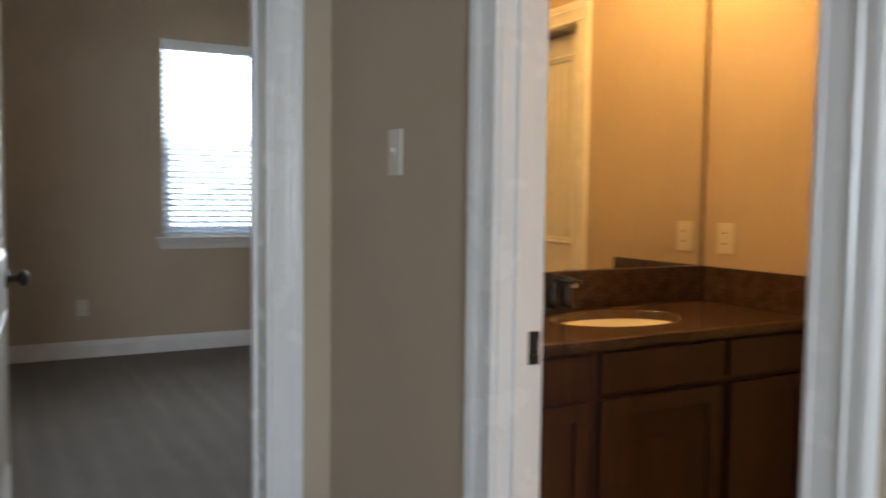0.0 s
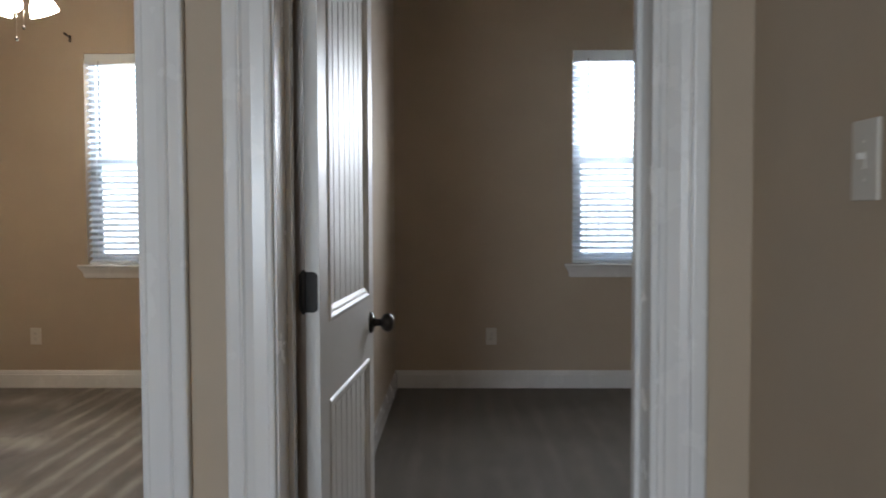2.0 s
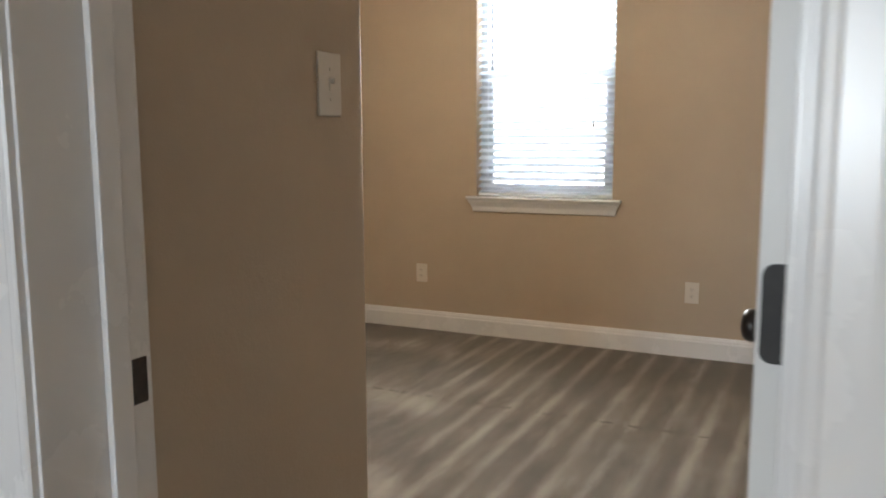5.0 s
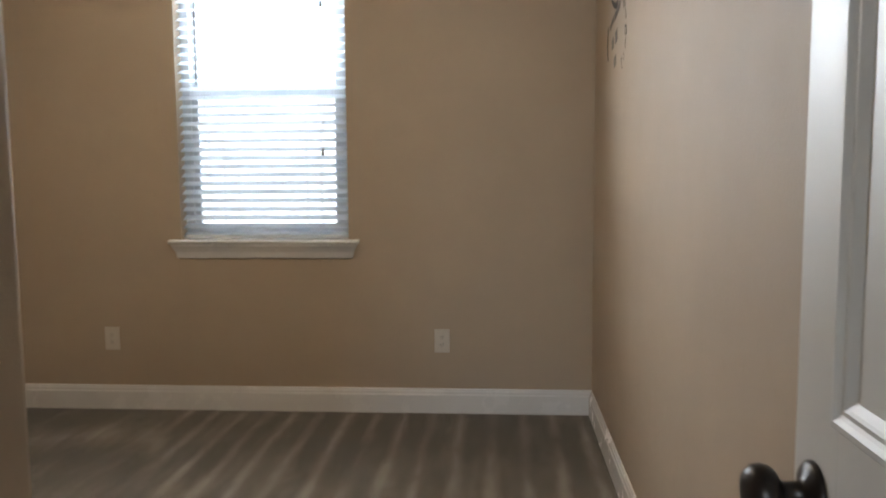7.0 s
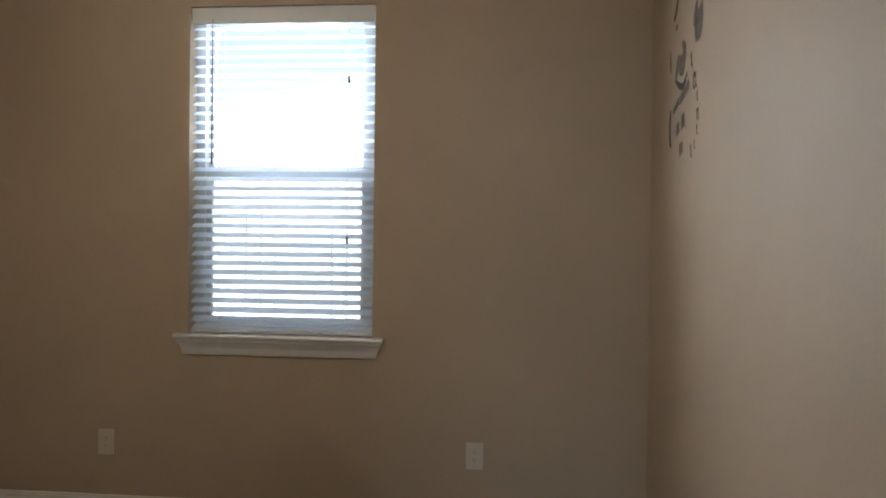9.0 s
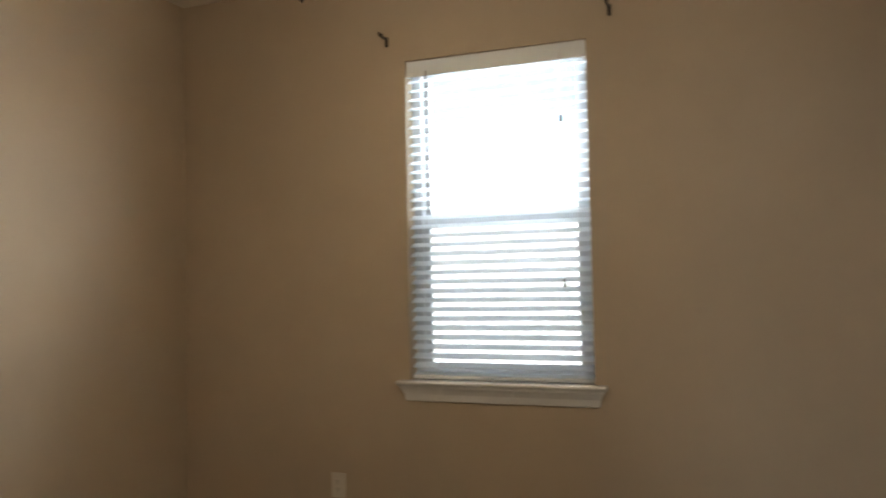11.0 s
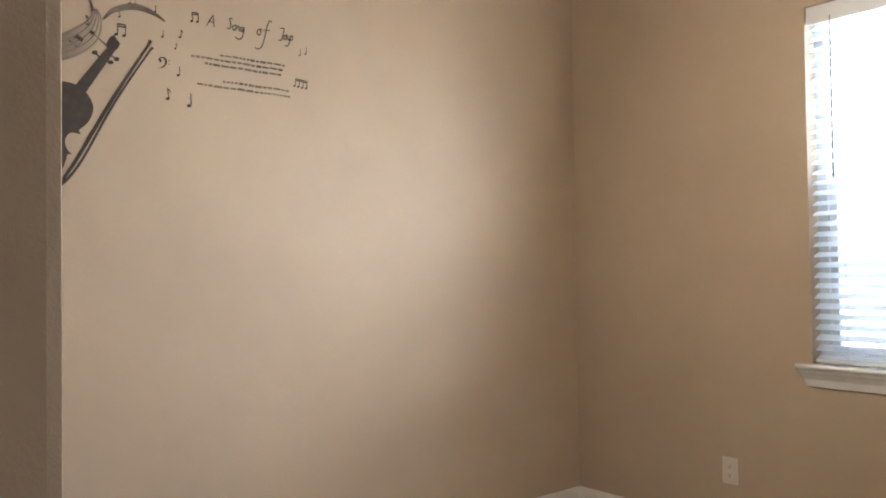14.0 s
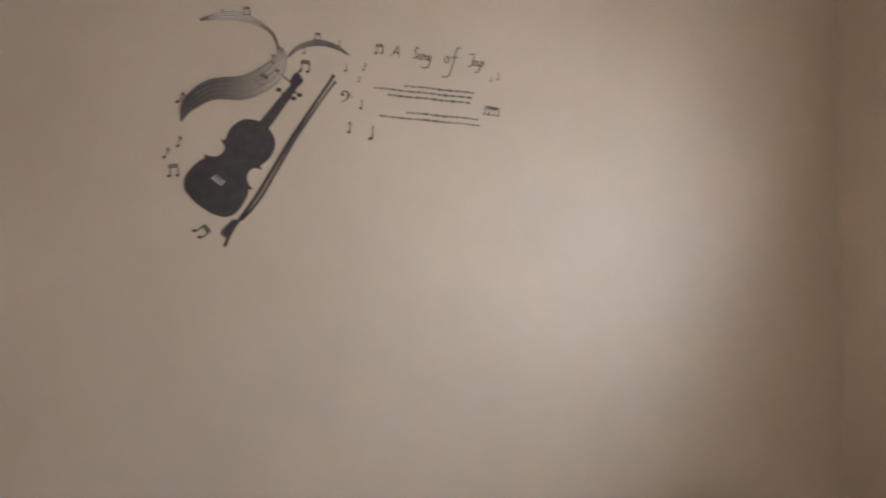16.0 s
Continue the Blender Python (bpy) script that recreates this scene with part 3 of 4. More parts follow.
def blind(x0, label):
    y = WALL_N + 0.042
    b = empty("window_blind", pose(x0 + 0.008, y, 0), label, "window blind", "", "window blinds")
    w = WINDOW_W - 0.016
    bm = bmesh.new()
    box(bm, 0, w, -0.022, 0.026, HEAD - 0.046, HEAD - 0.003, 0.002)
    part("headrail", bm, BLIND, b)
    bm = bmesh.new()
    box(bm, -0.003, w + 0.003, -0.036, -0.026, HEAD - 0.084, HEAD - 0.003, 0.003)
    part("valance", bm, BLIND, b)
    pitch, n = 0.0455, 33
    for i in range(n):
        s = new("slat", SLAT)
        s.parent = b
        s.matrix_basis = pose(0.0006 * math.sin(i * 2.3), 0, HEAD - 0.098 - i * pitch, 25 + 1.6 * math.sin(i * 1.7), 0.12 * math.sin(i * 0.9), 0)
    bm = bmesh.new()
    box(bm, 0, w, -0.026, 0.026, SILL + 0.006, SILL + 0.024, 0.004)
    part("bottom_rail", bm, BLIND, b)
    for x in (0.14, w - 0.14):
        for dy in (-0.027, 0.027):
            bm = bmesh.new()
            ring(bm, [(0.0009, SILL + 0.02), (0.0009, HEAD - 0.05)], Matrix.Translation((x, dy, 0)), 6)
            part("ladder_cord", bm, CORD, b)
    bm = bmesh.new()
    ring(bm, [(0.003, RAIL + 0.03), (0.004, RAIL + 0.04), (0.0035, HEAD - 0.12), (0.002, HEAD - 0.06)], Matrix.Translation((0.105, -0.044, 0)), 8)
    part("tilt_wand", bm, INK_SOFT, b, "thin grey tilt wand")
    for x, z in ((w - 0.115, 2.157), (w - 0.118, 1.394)):
        bm = bmesh.new()
        ring(bm, [(0.0009, z + 0.02), (0.0009, HEAD - 0.05)], Matrix.Translation((x, -0.046, 0)), 6)
        part("pull_cord", bm, CORD, b)
        bm = bmesh.new()
        ring(bm, [(0.003, z + 0.022), (0.005, z + 0.012), (0.0075, z - 0.014), (0.005, z - 0.018)], Matrix.Translation((x, -0.046, 0)), 10)
        part("tassel", bm, TASSEL, b, "small dark cord tassel")
    return b


window("window_1", WB0, "white vinyl single-hung window in a plain drywall recess")
window("window_2", WA0, "white vinyl single-hung window in a plain drywall recess")
blind(WB0, "white horizontal slat blind, lowered and tilted open")
blind(WA0, "white horizontal slat blind, lowered and tilted open")


# curtain rod brackets left on the wall
def bracket(x, z):
    b = empty("curtain_bracket", pose(x, WALL_N, z), "small dark metal curtain rod bracket on the wall above the window", "bracket", "", "curtain brackets")
    bm = bmesh.new()
    box(bm, -0.009, 0.009, -0.004, 0, -0.030, 0.022, 0.0015)
    part("back_plate", bm, BRONZE, b)
    bm = bmesh.new()
    box(bm, -0.006, 0.006, -0.062, -0.003, 0.004, 0.012, 0.002)
    part("arm", bm, BRONZE, b)
    bm = bmesh.new()
    pts = [(math.cos(a) * 0.014, math.sin(a) * 0.014) for a in (math.pi * (1 + i / 8) for i in range(9))]
    outline = [(u * 1.25, v * 1.25) for u, v in pts] + [(u * 0.9, v * 0.9) for u, v in reversed(pts)]
    extrude(bm, outline, lambda u, v, t: (t, -0.070 + u, 0.024 + v), -0.006, 0.006)
    part("cradle", bm, BRONZE, b)
    return b


bracket(-2.288, 2.628)
bracket(-1.173, 2.632)


# ---- plates ----
def plate(name, m, label, category, kind_of):
    """Local x across, z up, the plate stands out towards local -y."""
    p = empty(name, m, label, category, "", category + " plates")
    bm = bmesh.new()
    box(bm, -0.040, 0.040, -0.006, 0, -0.063, 0.063, 0.0025)
    part("cover_plate", bm, PLATE, p)
    if kind_of == "outlet":
        for z in (0.020, -0.020):
            bm = bmesh.new()
            box(bm, -0.017, 0.017, -0.0085, -0.005, z - 0.014, z + 0.014, 0.0015)
            socket = part("socket", bm, PLATE, p)
            for x, h in ((-0.0065, 0.0045), (0.0065, 0.0038)):
                bm = bmesh.new()
                box(bm, x - 0.0011, x + 0.0011, -0.0092, -0.0082, z - h + 0.003, z + h + 0.003)
                part("slot", bm, DARK, socket)
            bm = bmesh.new()
            box(bm, -0.0022, 0.0022, -0.0092, -0.0082, z - 0.010, z - 0.006)
            part("slot", bm, DARK, socket)
    elif kind_of == "toggle":
        bm = bmesh.new()
        box(bm, -0.006, 0.006, -0.0085, -0.005, -0.013, 0.013, 0.001)
        part("switch_slot", bm, PLATE, p)
        bm = bmesh.new()
        box(bm, -0.004, 0.004, -0.019, -0.006, 0.001, 0.011, 0.0015)
        part("toggle", bm, PLATE, p)
    else:
        bm = bmesh.new()
        box(bm, -0.0165, 0.0165, -0.0095, -0.005, -0.033, 0.033, 0.0015)
        part("rocker", bm, PLATE, p)
        for z in (0.022, -0.022):
            bm = bmesh.new()
            box(bm, -0.006, 0.006, -0.0102, -0.009, z - 0.003, z + 0.003)
            part("slot", bm, DARK, p)
    for z in (0.0, ) if kind_of == "outlet" else (0.030, -0.030) if kind_of == "toggle" else (0.048, -0.048):
        bm = bmesh.new()
        ring(bm, [(0.0032, 0), (0.0028, 0.0012), (0.001, 0.0015)], Matrix.Translation((0, -0.006, z)) @ pose(0, 0, 0, 90, 0, 0), 10)
        part("screw", bm, PLATE, p)
    return p


OUTLET = "white duplex outlet plate low on the tan wall"
plate("wall_outlet", pose(-2.601, WALL_N, 0.393), OUTLET, "outlet", "outlet")
plate("wall_outlet", pose(-0.791, WALL_N, 0.393), OUTLET, "outlet", "outlet")
plate("wall_outlet", pose(0.851, WALL_N, 0.39), OUTLET, "outlet", "outlet")
plate("wall_outlet", pose(EAST_B, 2.378, 0.40, 0, 0, -90), OUTLET, "outlet", "outlet")
plate("light_switch", pose(HALL_E, -0.125, 1.392, 0, 0, -90), "white toggle light switch plate on the hall wall", "light switch", "toggle")
plate("light_switch", pose(ENTRY_X, 1.108, 1.405, 0, 0, 90), "white toggle light switch plate beside the bedroom entry", "light switch", "toggle")
plate("bathroom_outlet", pose(BATH_E, 0.144, 1.121, 0, 0, -90), "white rectangular outlet plate above the vanity side splash", "outlet", "rocker")

# ---- ceiling fan with its light kit ----
FAN = (-1.84, 3.07)
fan = empty("ceiling_fan", pose(FAN[0], FAN[1], CEIL - 0.04), "dark ceiling fan with three lit frosted glass shades", "ceiling fan")
bm = bmesh.new()
ring(bm, [(0.02, -0.075), (0.055, -0.060), (0.072, 0.02), (0.074, 0.0399)])
part("canopy", bm, BRONZE, fan)
bm = bmesh.new()
ring(bm, [(0.012, -0.17), (0.012, -0.07)], None, 12)
part("downrod", bm, BRONZE, fan)
bm = bmesh.new()
ring(bm, [(0.06, -0.345), (0.105, -0.325), (0.125, -0.27), (0.12, -0.215), (0.075, -0.18), (0.025, -0.165)])
part("motor_housing", bm, BRONZE, fan)
bm = bmesh.new()
ring(bm, [(0.025, -0.425), (0.055, -0.41), (0.062, -0.37), (0.055, -0.345)])
part("switch_housing", bm, BRONZE, fan)
for i in range(5):
    a = 72 * i + 15
    bm = bmesh.new()
    box(bm, 0.10, 0.20, -0.018, 0.018, -0.262, -0.254, 0.002)
    part("blade_iron", bm, BRONZE, fan, "", pose(0, 0, 0, 0, 0, a))
    bm = bmesh.new()
    outline = [(0.18, -0.045), (0.24, -0.058), (0.58, -0.068), (0.63, -0.058), (0.655, -0.03), (0.66, 0), (0.655, 0.03), (0.63, 0.058), (0.58, 0.068), (0.24, 0.058), (0.18, 0.045)]
    extrude(bm, outline, lambda u, v, t: (u, v, -0.252 + 0.18 * v + t), 0, 0.006)
    part("blade", bm, BLADE, fan, "dark wooden fan blade", pose(0, 0, 0, 0, 0, a))
for i in range(3):
    a = 120 * i + 40
    bm = bmesh.new()
    ring(bm, [(0.011, 0.0), (0.011, 0.07)], pose(0.045, 0, -0.395, 0, 110, 0), 10)
    arm = part("lamp_arm", bm, BRONZE, fan, "", pose(0, 0, 0, 0, 0, a))
    bm = bmesh.new()
    m = pose(0.108, 0, -0.398, 0, 158, 0)
    rows = [(0.030, 0.0), (0.040, 0.015), (0.062, 0.045), (0.074, 0.080), (0.078, 0.105), (0.075, 0.106), (0.070, 0.080), (0.058, 0.047), (0.036, 0.017), (0.02, 0.006)]
    ring(bm, rows, m)
    part("lamp_shade", bm, FAN_SHADE, fan, "lit frosted glass bell shade", pose(0, 0, 0, 0, 0, a))
for dx, z in ((-0.012, -0.636), (0.03, -0.575)):
    bm = bmesh.new()
    ring(bm, [(0.0012, z), (0.0012, -0.42)], Matrix.Translation((dx, 0.02, 0)), 6)
    chain = part("pull_chain", bm, NICKEL, fan)
    bm = bmesh.new()
    ring(bm, [(0.003, z - 0.024), (0.0075, z - 0.016), (0.0085, z - 0.008), (0.003, z + 0.004)], Matrix.Translation((dx, 0.02, 0)), 12)
    part("chain_pull", bm, BRONZE, chain)


# ---- wall decals ----
def curve_points(keys, n):
    """n + 1 points along a smooth curve through the keys."""
    out = []
    ks = [keys[0]] + list(keys) + [keys[-1]]
    spans = len(keys) - 1
    for i in range(n + 1):
        q = i / n * spans
        j = min(int(q), spans - 1)
        t = q - j
        p0, p1, p2, p3 = (np.array(k, float) for k in ks[j:j + 4])
        out.append(0.5 * (2 * p1 + (p2 - p0) * t + (2 * p0 - 5 * p1 + 4 * p2 - p3) * t * t + (3 * p1 - p0 - 3 * p2 + p3) * t ** 3))
    return out


class Sticker:
    """Flat vinyl cut-outs on a wall in the plane x = wall; side +1 faces east."""

    def __init__(self, wall, side, lift=0.0015):
        self.wall, self.side, self.lift = wall, side, lift

    def poly(self, bm, outline, layer=0):
        a = self.wall + self.side * (self.lift + layer * 0.0012)
        extrude(bm, outline, lambda u, v, t: (a + self.side * t, u, v), 0, 0.0009)

    def strip(self, bm, keys, n=28, layer=0):
        """keys: (u, v, half width)."""
        pts = curve_points(keys, n)
        left, right = [], []
        for i, p in enumerate(pts):
            d = pts[min(i + 1, n)][:2] - pts[max(i - 1, 0)][:2]
            d = d / max(np.linalg.norm(d), 1e-6)
            nrm = np.array((-d[1], d[0])) * max(p[2], 0.0008)
            left.append(p[:2] + nrm)
            right.append(p[:2] - nrm)
        a = self.wall + self.side * (self.lift + layer * 0.0012)
        b = a + self.side * 0.0009
        va, vb = ([[bm.verts.new((x, *q)) for q in s] for s in (left, right)] for x in (a, b))
        for i in range(n):
            for s in (va, vb):
                bm.faces.new((s[0][i], s[0][i + 1], s[1][i + 1], s[1][i]))
            for k in (0, 1):
                bm.faces.new((va[k][i], va[k][i + 1], vb[k][i + 1], vb[k][i]))
        for i in (0, n):
            bm.faces.new((va[0][i], va[1][i], vb[1][i], vb[0][i]))

    def disc(self, bm, u, v, r, squash=0.75, turn=20, layer=0):
        c, s = math.cos(radians(turn)), math.sin(radians(turn))
        pts = []
        for i in range(14):
            a = 2 * math.pi * i / 14
            x, y = r * math.cos(a), r * squash * math.sin(a)
            pts.append((u + c * x - s * y, v + s * x + c * y))
        self.poly(bm, pts, layer)

    def bar(self, bm, u0, v0, u1, v1, half, layer=0):
        self.strip(bm, [(u0, v0, half), (u1, v1, half)], 2, layer)


west = Sticker(WEST, 1)
AX, NX = np.array((0.5516, 0.8341)), np.array((0.8341, -0.5516))   # along and across the violin
BASE = np.array((1.735, 1.733))


def on_violin(s, w):
    p = BASE + AX * s + NX * w
    return (float(p[0]), float(p[1]))


violin = empty("violin_decal", pose(0, 0, 0), "dark brown violin wall decal on the tan bedroom wall", "wall decal", "", "music decals")
half = curve_points([(-0.004, 0.004), (0.000, 0.045), (0.014, 0.084), (0.045, 0.107), (0.088, 0.111), (0.128, 0.104), (0.148, 0.096), (0.158, 0.106), (0.163, 0.088), (0.180, 0.065), (0.203, 0.058), (0.224, 0.064), (0.238, 0.090), (0.247, 0.079), (0.285, 0.087), (0.322, 0.083), (0.352, 0.068), (0.371, 0.040), (0.379, 0.018)], 90)
bm = bmesh.new()
left = [on_violin(p[0], -p[1]) for p in half]
right = [on_violin(p[0], p[1]) for p in half]
va = [[bm.verts.new((WEST + x, *q)) for q in side] for side in (left, right) for x in (0.0015, 0.0024)]
for i in range(90):
    bm.faces.new((va[1][i], va[1][i + 1], va[3][i + 1], va[3][i]))
    bm.faces.new((va[0][i], va[0][i + 1], va[1][i + 1], va[1][i]))
    bm.faces.new((va[2][i], va[2][i + 1], va[3][i + 1], va[3][i]))
part("violin_body", bm, INK, violin)
bm = bmesh.new()
west.strip(bm, [(*on_violin(0.30, 0), 0.023), (*on_violin(0.38, 0), 0.021), (*on_violin(0.55, 0), 0.015)], 8, 1)
part("fingerboard", bm, INK, violin)
bm = bmesh.new()
west.strip(bm, [(*on_violin(0.015, 0), 0.010), (*on_violin(0.095, 0), 0.022)], 4, 1)
part("tailpiece", bm, INK, violin)
bm = bmesh.new()
west.strip(bm, [(*on_violin(0.530, 0), 0.015), (*on_violin(0.565, 0.0), 0.014), (*on_violin(0.580, -0.004), 0.020), (*on_violin(0.606, -0.006), 0.021), (*on_violin(0.616, -0.004), 0.016)], 14)
part("scroll", bm, INK, violin)
for s, w in ((0.520, -0.036), (0.574, -0.082), (0.553, 0.036), (0.528, 0.026)):
    bm = bmesh.new()
    west.bar(bm, *on_violin(s - 0.004, 0), *on_violin(s, w), 0.0026)
    west.disc(bm, *on_violin(s, w), 0.0105)
    part("tuning_peg", bm, INK, violin)
for k in (-1.5, -0.5, 0.5, 1.5):
    bm = bmesh.new()
    west.strip(bm, [(*on_violin(0.100, k * 0.0115 - 0.012), 0.0030), (*on_violin(0.114, k * 0.0115 - 0.010), 0.0022), (*on_violin(0.124, k * 0.0115 - 0.006), 0.0012)], 6, 2)
    part("bridge_mark", bm, INK_PALE, violin, "pale bridge mark")

bow = empty("bow_decal", pose(0, 0, 0), "dark violin bow wall decal beside the violin decal", "wall decal", "", "music decals")
bm = bmesh.new()
west.strip(bm, [(2.194, 2.262, 0.008), (2.182, 2.238, 0.0050), (2.051, 2.018, 0.0068), (1.927, 1.787, 0.0062), (1.848, 1.662, 0.0055), (1.818, 1.591, 0.0062)], 30)
part("stick", bm, INK, bow)
bm = bmesh.new()
west.strip(bm, [(2.204, 2.240, 0.006), (2.180, 2.205, 0.0034), (2.063, 2.014, 0.0046), (1.940, 1.777, 0.0045), (1.872, 1.690, 0.0055)], 26)
part("hair", bm, INK, bow)
bm = bmesh.new()
west.strip(bm, [(1.852, 1.690, 0.007), (1.838, 1.664, 0.015), (1.824, 1.640, 0.017), (1.816, 1.628, 0.009)], 10, 1)
part("frog", bm, INK, bow)

ribbon = empty("ribbon_decal", pose(0, 0, 0), "grey swirling music staff ribbon wall decal", "wall decal", "", "music decals")
for label, keys in (
    ("lower_band", [(1.651, 2.033, 0.002), (1.672, 2.096, 0.025), (1.752, 2.162, 0.038), (1.872, 2.184, 0.045), (1.965, 2.248, 0.043), (1.997, 2.318, 0.020), (1.984, 2.350, 0.009)]),
    ("upper_band", [(1.988, 2.330, 0.003), (1.966, 2.392, 0.005), (1.91, 2.430, 0.010), (1.83, 2.448, 0.017), (1.755, 2.435, 0.012), (1.69, 2.410, 0.002)]),
    ("side_band", [(2.017, 2.309, 0.002), (2.060, 2.356, 0.009), (2.133, 2.384, 0.0125), (2.200, 2.376, 0.009), (2.253, 2.349, 0.002)]),
):
    bm = bmesh.new()
    west.strip(bm, keys, 30)
    band = part(label, bm, INK_PALE if label == "upper_band" else RIBBON, ribbon)
    for k in (-0.85, -0.42, 0.0, 0.42, 0.85):
        bm = bmesh.new()
        pts = curve_points(keys, 24)
        line = []
        for i in range(1, 24):
            d = pts[i + 1][:2] - pts[i - 1][:2]
            d = d / max(np.linalg.norm(d), 1e-6)
            line.append((*(pts[i][:2] + np.array((-d[1], d[0])) * pts[i][2] * k), 0.0013))
        west.strip(bm, line, 24, 1)
        part("staff_line", bm, INK_SOFT, band)


def note(st, u, v, size, kind_of, turn=0):
    """A small music note; size is its height."""
    n = empty("note_decal", pose(0, 0, 0), "small black music note wall decal on the tan wall", "wall decal", "", "music note decals")
    bm = bmesh.new()
    c, s = math.cos(radians(turn)), math.sin(radians(turn))

    def at(x, y):
        return u + size * (c * x - s * y), v + size * (s * x + c * y)

    t = 0.045 * size
    if kind_of == "single":
        st.disc(bm, *at(-0.12, -0.42), 0.17 * size)
        st.bar(bm, *at(0.02, -0.40), *at(0.02, 0.5), t)
    elif kind_of == "flag":
        st.disc(bm, *at(-0.12, -0.42), 0.17 * size)
        st.bar(bm, *at(0.02, -0.40), *at(0.02, 0.5), t)
        st.strip(bm, [(*at(0.02, 0.48), 0.05 * size), (*at(0.18, 0.30), 0.05 * size), (*at(0.22, 0.05), 0.01 * size)], 8)
    elif kind_of in ("pair", "quad"):
        xs = (-0.3, 0.3) if kind_of == "pair" else (-0.75, -0.25, 0.25, 0.75)
        for x in xs:
            st.disc(bm, *at(x - 0.12, -0.42), 0.15 * size)
            st.bar(bm, *at(x, -0.4), *at(x, 0.45), t)
        for y in (0.43, 0.25):
            st.bar(bm, *at(xs[0], y), *at(xs[-1], y), 0.06 * size, 1)
    else:
        st.strip(bm, [(*at(-0.35, 0.15), 0.09 * size), (*at(-0.2, 0.42), 0.05 * size), (*at(0.15, 0.38), 0.08 * size), (*at(0.22, 0.0), 0.08 * size), (*at(-0.05, -0.35), 0.05 * size), (*at(-0.4, -0.5), 0.01 * size)], 20)
        st.disc(bm, *at(-0.25, 0.12), 0.13 * size)
        for y in (0.25, -0.02):
            st.disc(bm, *at(0.48, y), 0.06 * size)
    part("note", bm, INK, n)
    return n


for u, v, size, k, turn in (
    (2.082, 2.290, 0.048, "pair", 0), (2.368, 2.392, 0.040, "pair", 5), (2.309, 2.315, 0.032, "flag", 0), (2.239, 2.303, 0.030, "single", 0),
    (2.289, 2.263, 0.024, "flag", 0), (2.239, 2.190, 0.046, "clef", 0), (2.302, 2.166, 0.038, "single", 0), (2.257, 2.072, 0.044, "flag", 10), (2.347, 2.058, 0.054, "single", 0),
    (2.842, 2.190, 0.038, "quad", -4), (2.868, 2.338, 0.030, "single", 0), (2.838, 2.325, 0.026, "single", 0), (1.735, 1.645, 0.050, "pair", -50), (1.641, 1.965, 0.040, "flag", 0),
    (1.628, 1.86, 0.046, "pair", 10), (1.60, 1.92, 0.04, "flag", -10), (1.64, 2.125, 0.045, "flag", -15), (1.925, 2.222, 0.040, "pair", -35), (1.960, 2.305, 0.034, "flag", 20),
    (2.125, 2.410, 0.030, "pair", 0), (2.075, 2.350, 0.026, "single", 10), (2.21, 2.395, 0.028, "single", 0), (1.86, 2.475, 0.032, "pair", 10), (1.77, 2.455, 0.03, "flag", 0),
):
    note(west, u + 0.006, v - 0.003, size, k, turn)

lettering = empty("lettering_decal", pose(0, 0, 0), "black script wall decal lettering reading A Song of Joys", "wall decal", "", "music decals")
# pen strokes of each letter, in heights of a small letter
PEN = {
    "A": (1.5, [[(-0.2, 0), (0.5, 1.2), (1.1, 2.3)], [(1.1, 2.3), (1.2, 1.2), (1.3, 0)], [(0.35, 0.8), (0.8, 0.95), (1.3, 0.85)]]),
    "S": (0.95, [[(1.0, 1.8), (0.75, 2.15), (0.4, 1.85), (0.6, 1.2), (0.65, 0.45), (0.25, 0.0), (-0.2, 0.3)]]),
    "J": (0.95, [[(0.1, 2.1), (0.6, 2.3), (1.1, 2.15), (0.85, 1.0), (0.45, -0.15), (-0.15, -0.2)]]),
    "o": (0.8, [[(0.6, 1.0), (0.15, 0.75), (0.1, 0.2), (0.4, 0.0), (0.7, 0.45), (0.6, 1.0), (0.9, 0.95)]]),
    "n": (0.85, [[(0.0, 0.0), (0.2, 1.0)], [(0.1, 0.55), (0.5, 1.0), (0.65, 0.7), (0.55, 0.1), (0.8, 0.1)]]),
}
PEN_TAILED = {
    "g": (0.8, [[(0.7, 0.9), (0.25, 0.9), (0.1, 0.3), (0.4, 0.1), (0.75, 1.0), (0.6, -0.4), (0.1, -1.3), (-0.6, -1.45), (-1.1, -1.1)]]),
    "f": (1.2, [[(1.9, 2.4), (1.5, 2.65), (1.1, 1.9), (0.6, 0.0), (0.1, -1.7), (-0.6, -2.3), (-1.2, -2.1)], [(0.3, 0.85), (0.9, 1.05), (1.5, 1.0)]]),
    "y": (0.8, [[(0.1, 1.0), (0.15, 0.25), (0.45, 0.1), (0.85, 1.0), (0.5, -0.5), (0.0, -1.3), (-0.6, -1.2)]]),
    "s": (0.7, [[(0.65, 0.85), (0.3, 0.95), (0.45, 0.45), (0.25, 0.0), (-0.1, 0.15)]]),
}


def word(text, u, v, size, drop=0.0):
    """One word written in pen strokes from (u, v) on."""
    bm = bmesh.new()
    for i, ch in enumerate(text):
        advance, strokes = (PEN_TAILED if ch in PEN_TAILED else PEN)[ch]
        for stroke in strokes:
            last = len(stroke) - 1
            keys = [(u + size * x, v + size * y, 0.0023 if 0 < k < last else 0.0011) for k, (x, y) in enumerate(stroke)]
            west.strip(bm, keys, 6 * last)
        u += advance * size
        v += drop
    part("word", bm, INK, lettering)


word("A", 2.424, 2.363, 0.022)
word("Song", 2.510, 2.368, 0.0215, -0.001)
word("of", 2.640, 2.366, 0.026)
word("Joys", 2.744, 2.366, 0.021, 0.001)

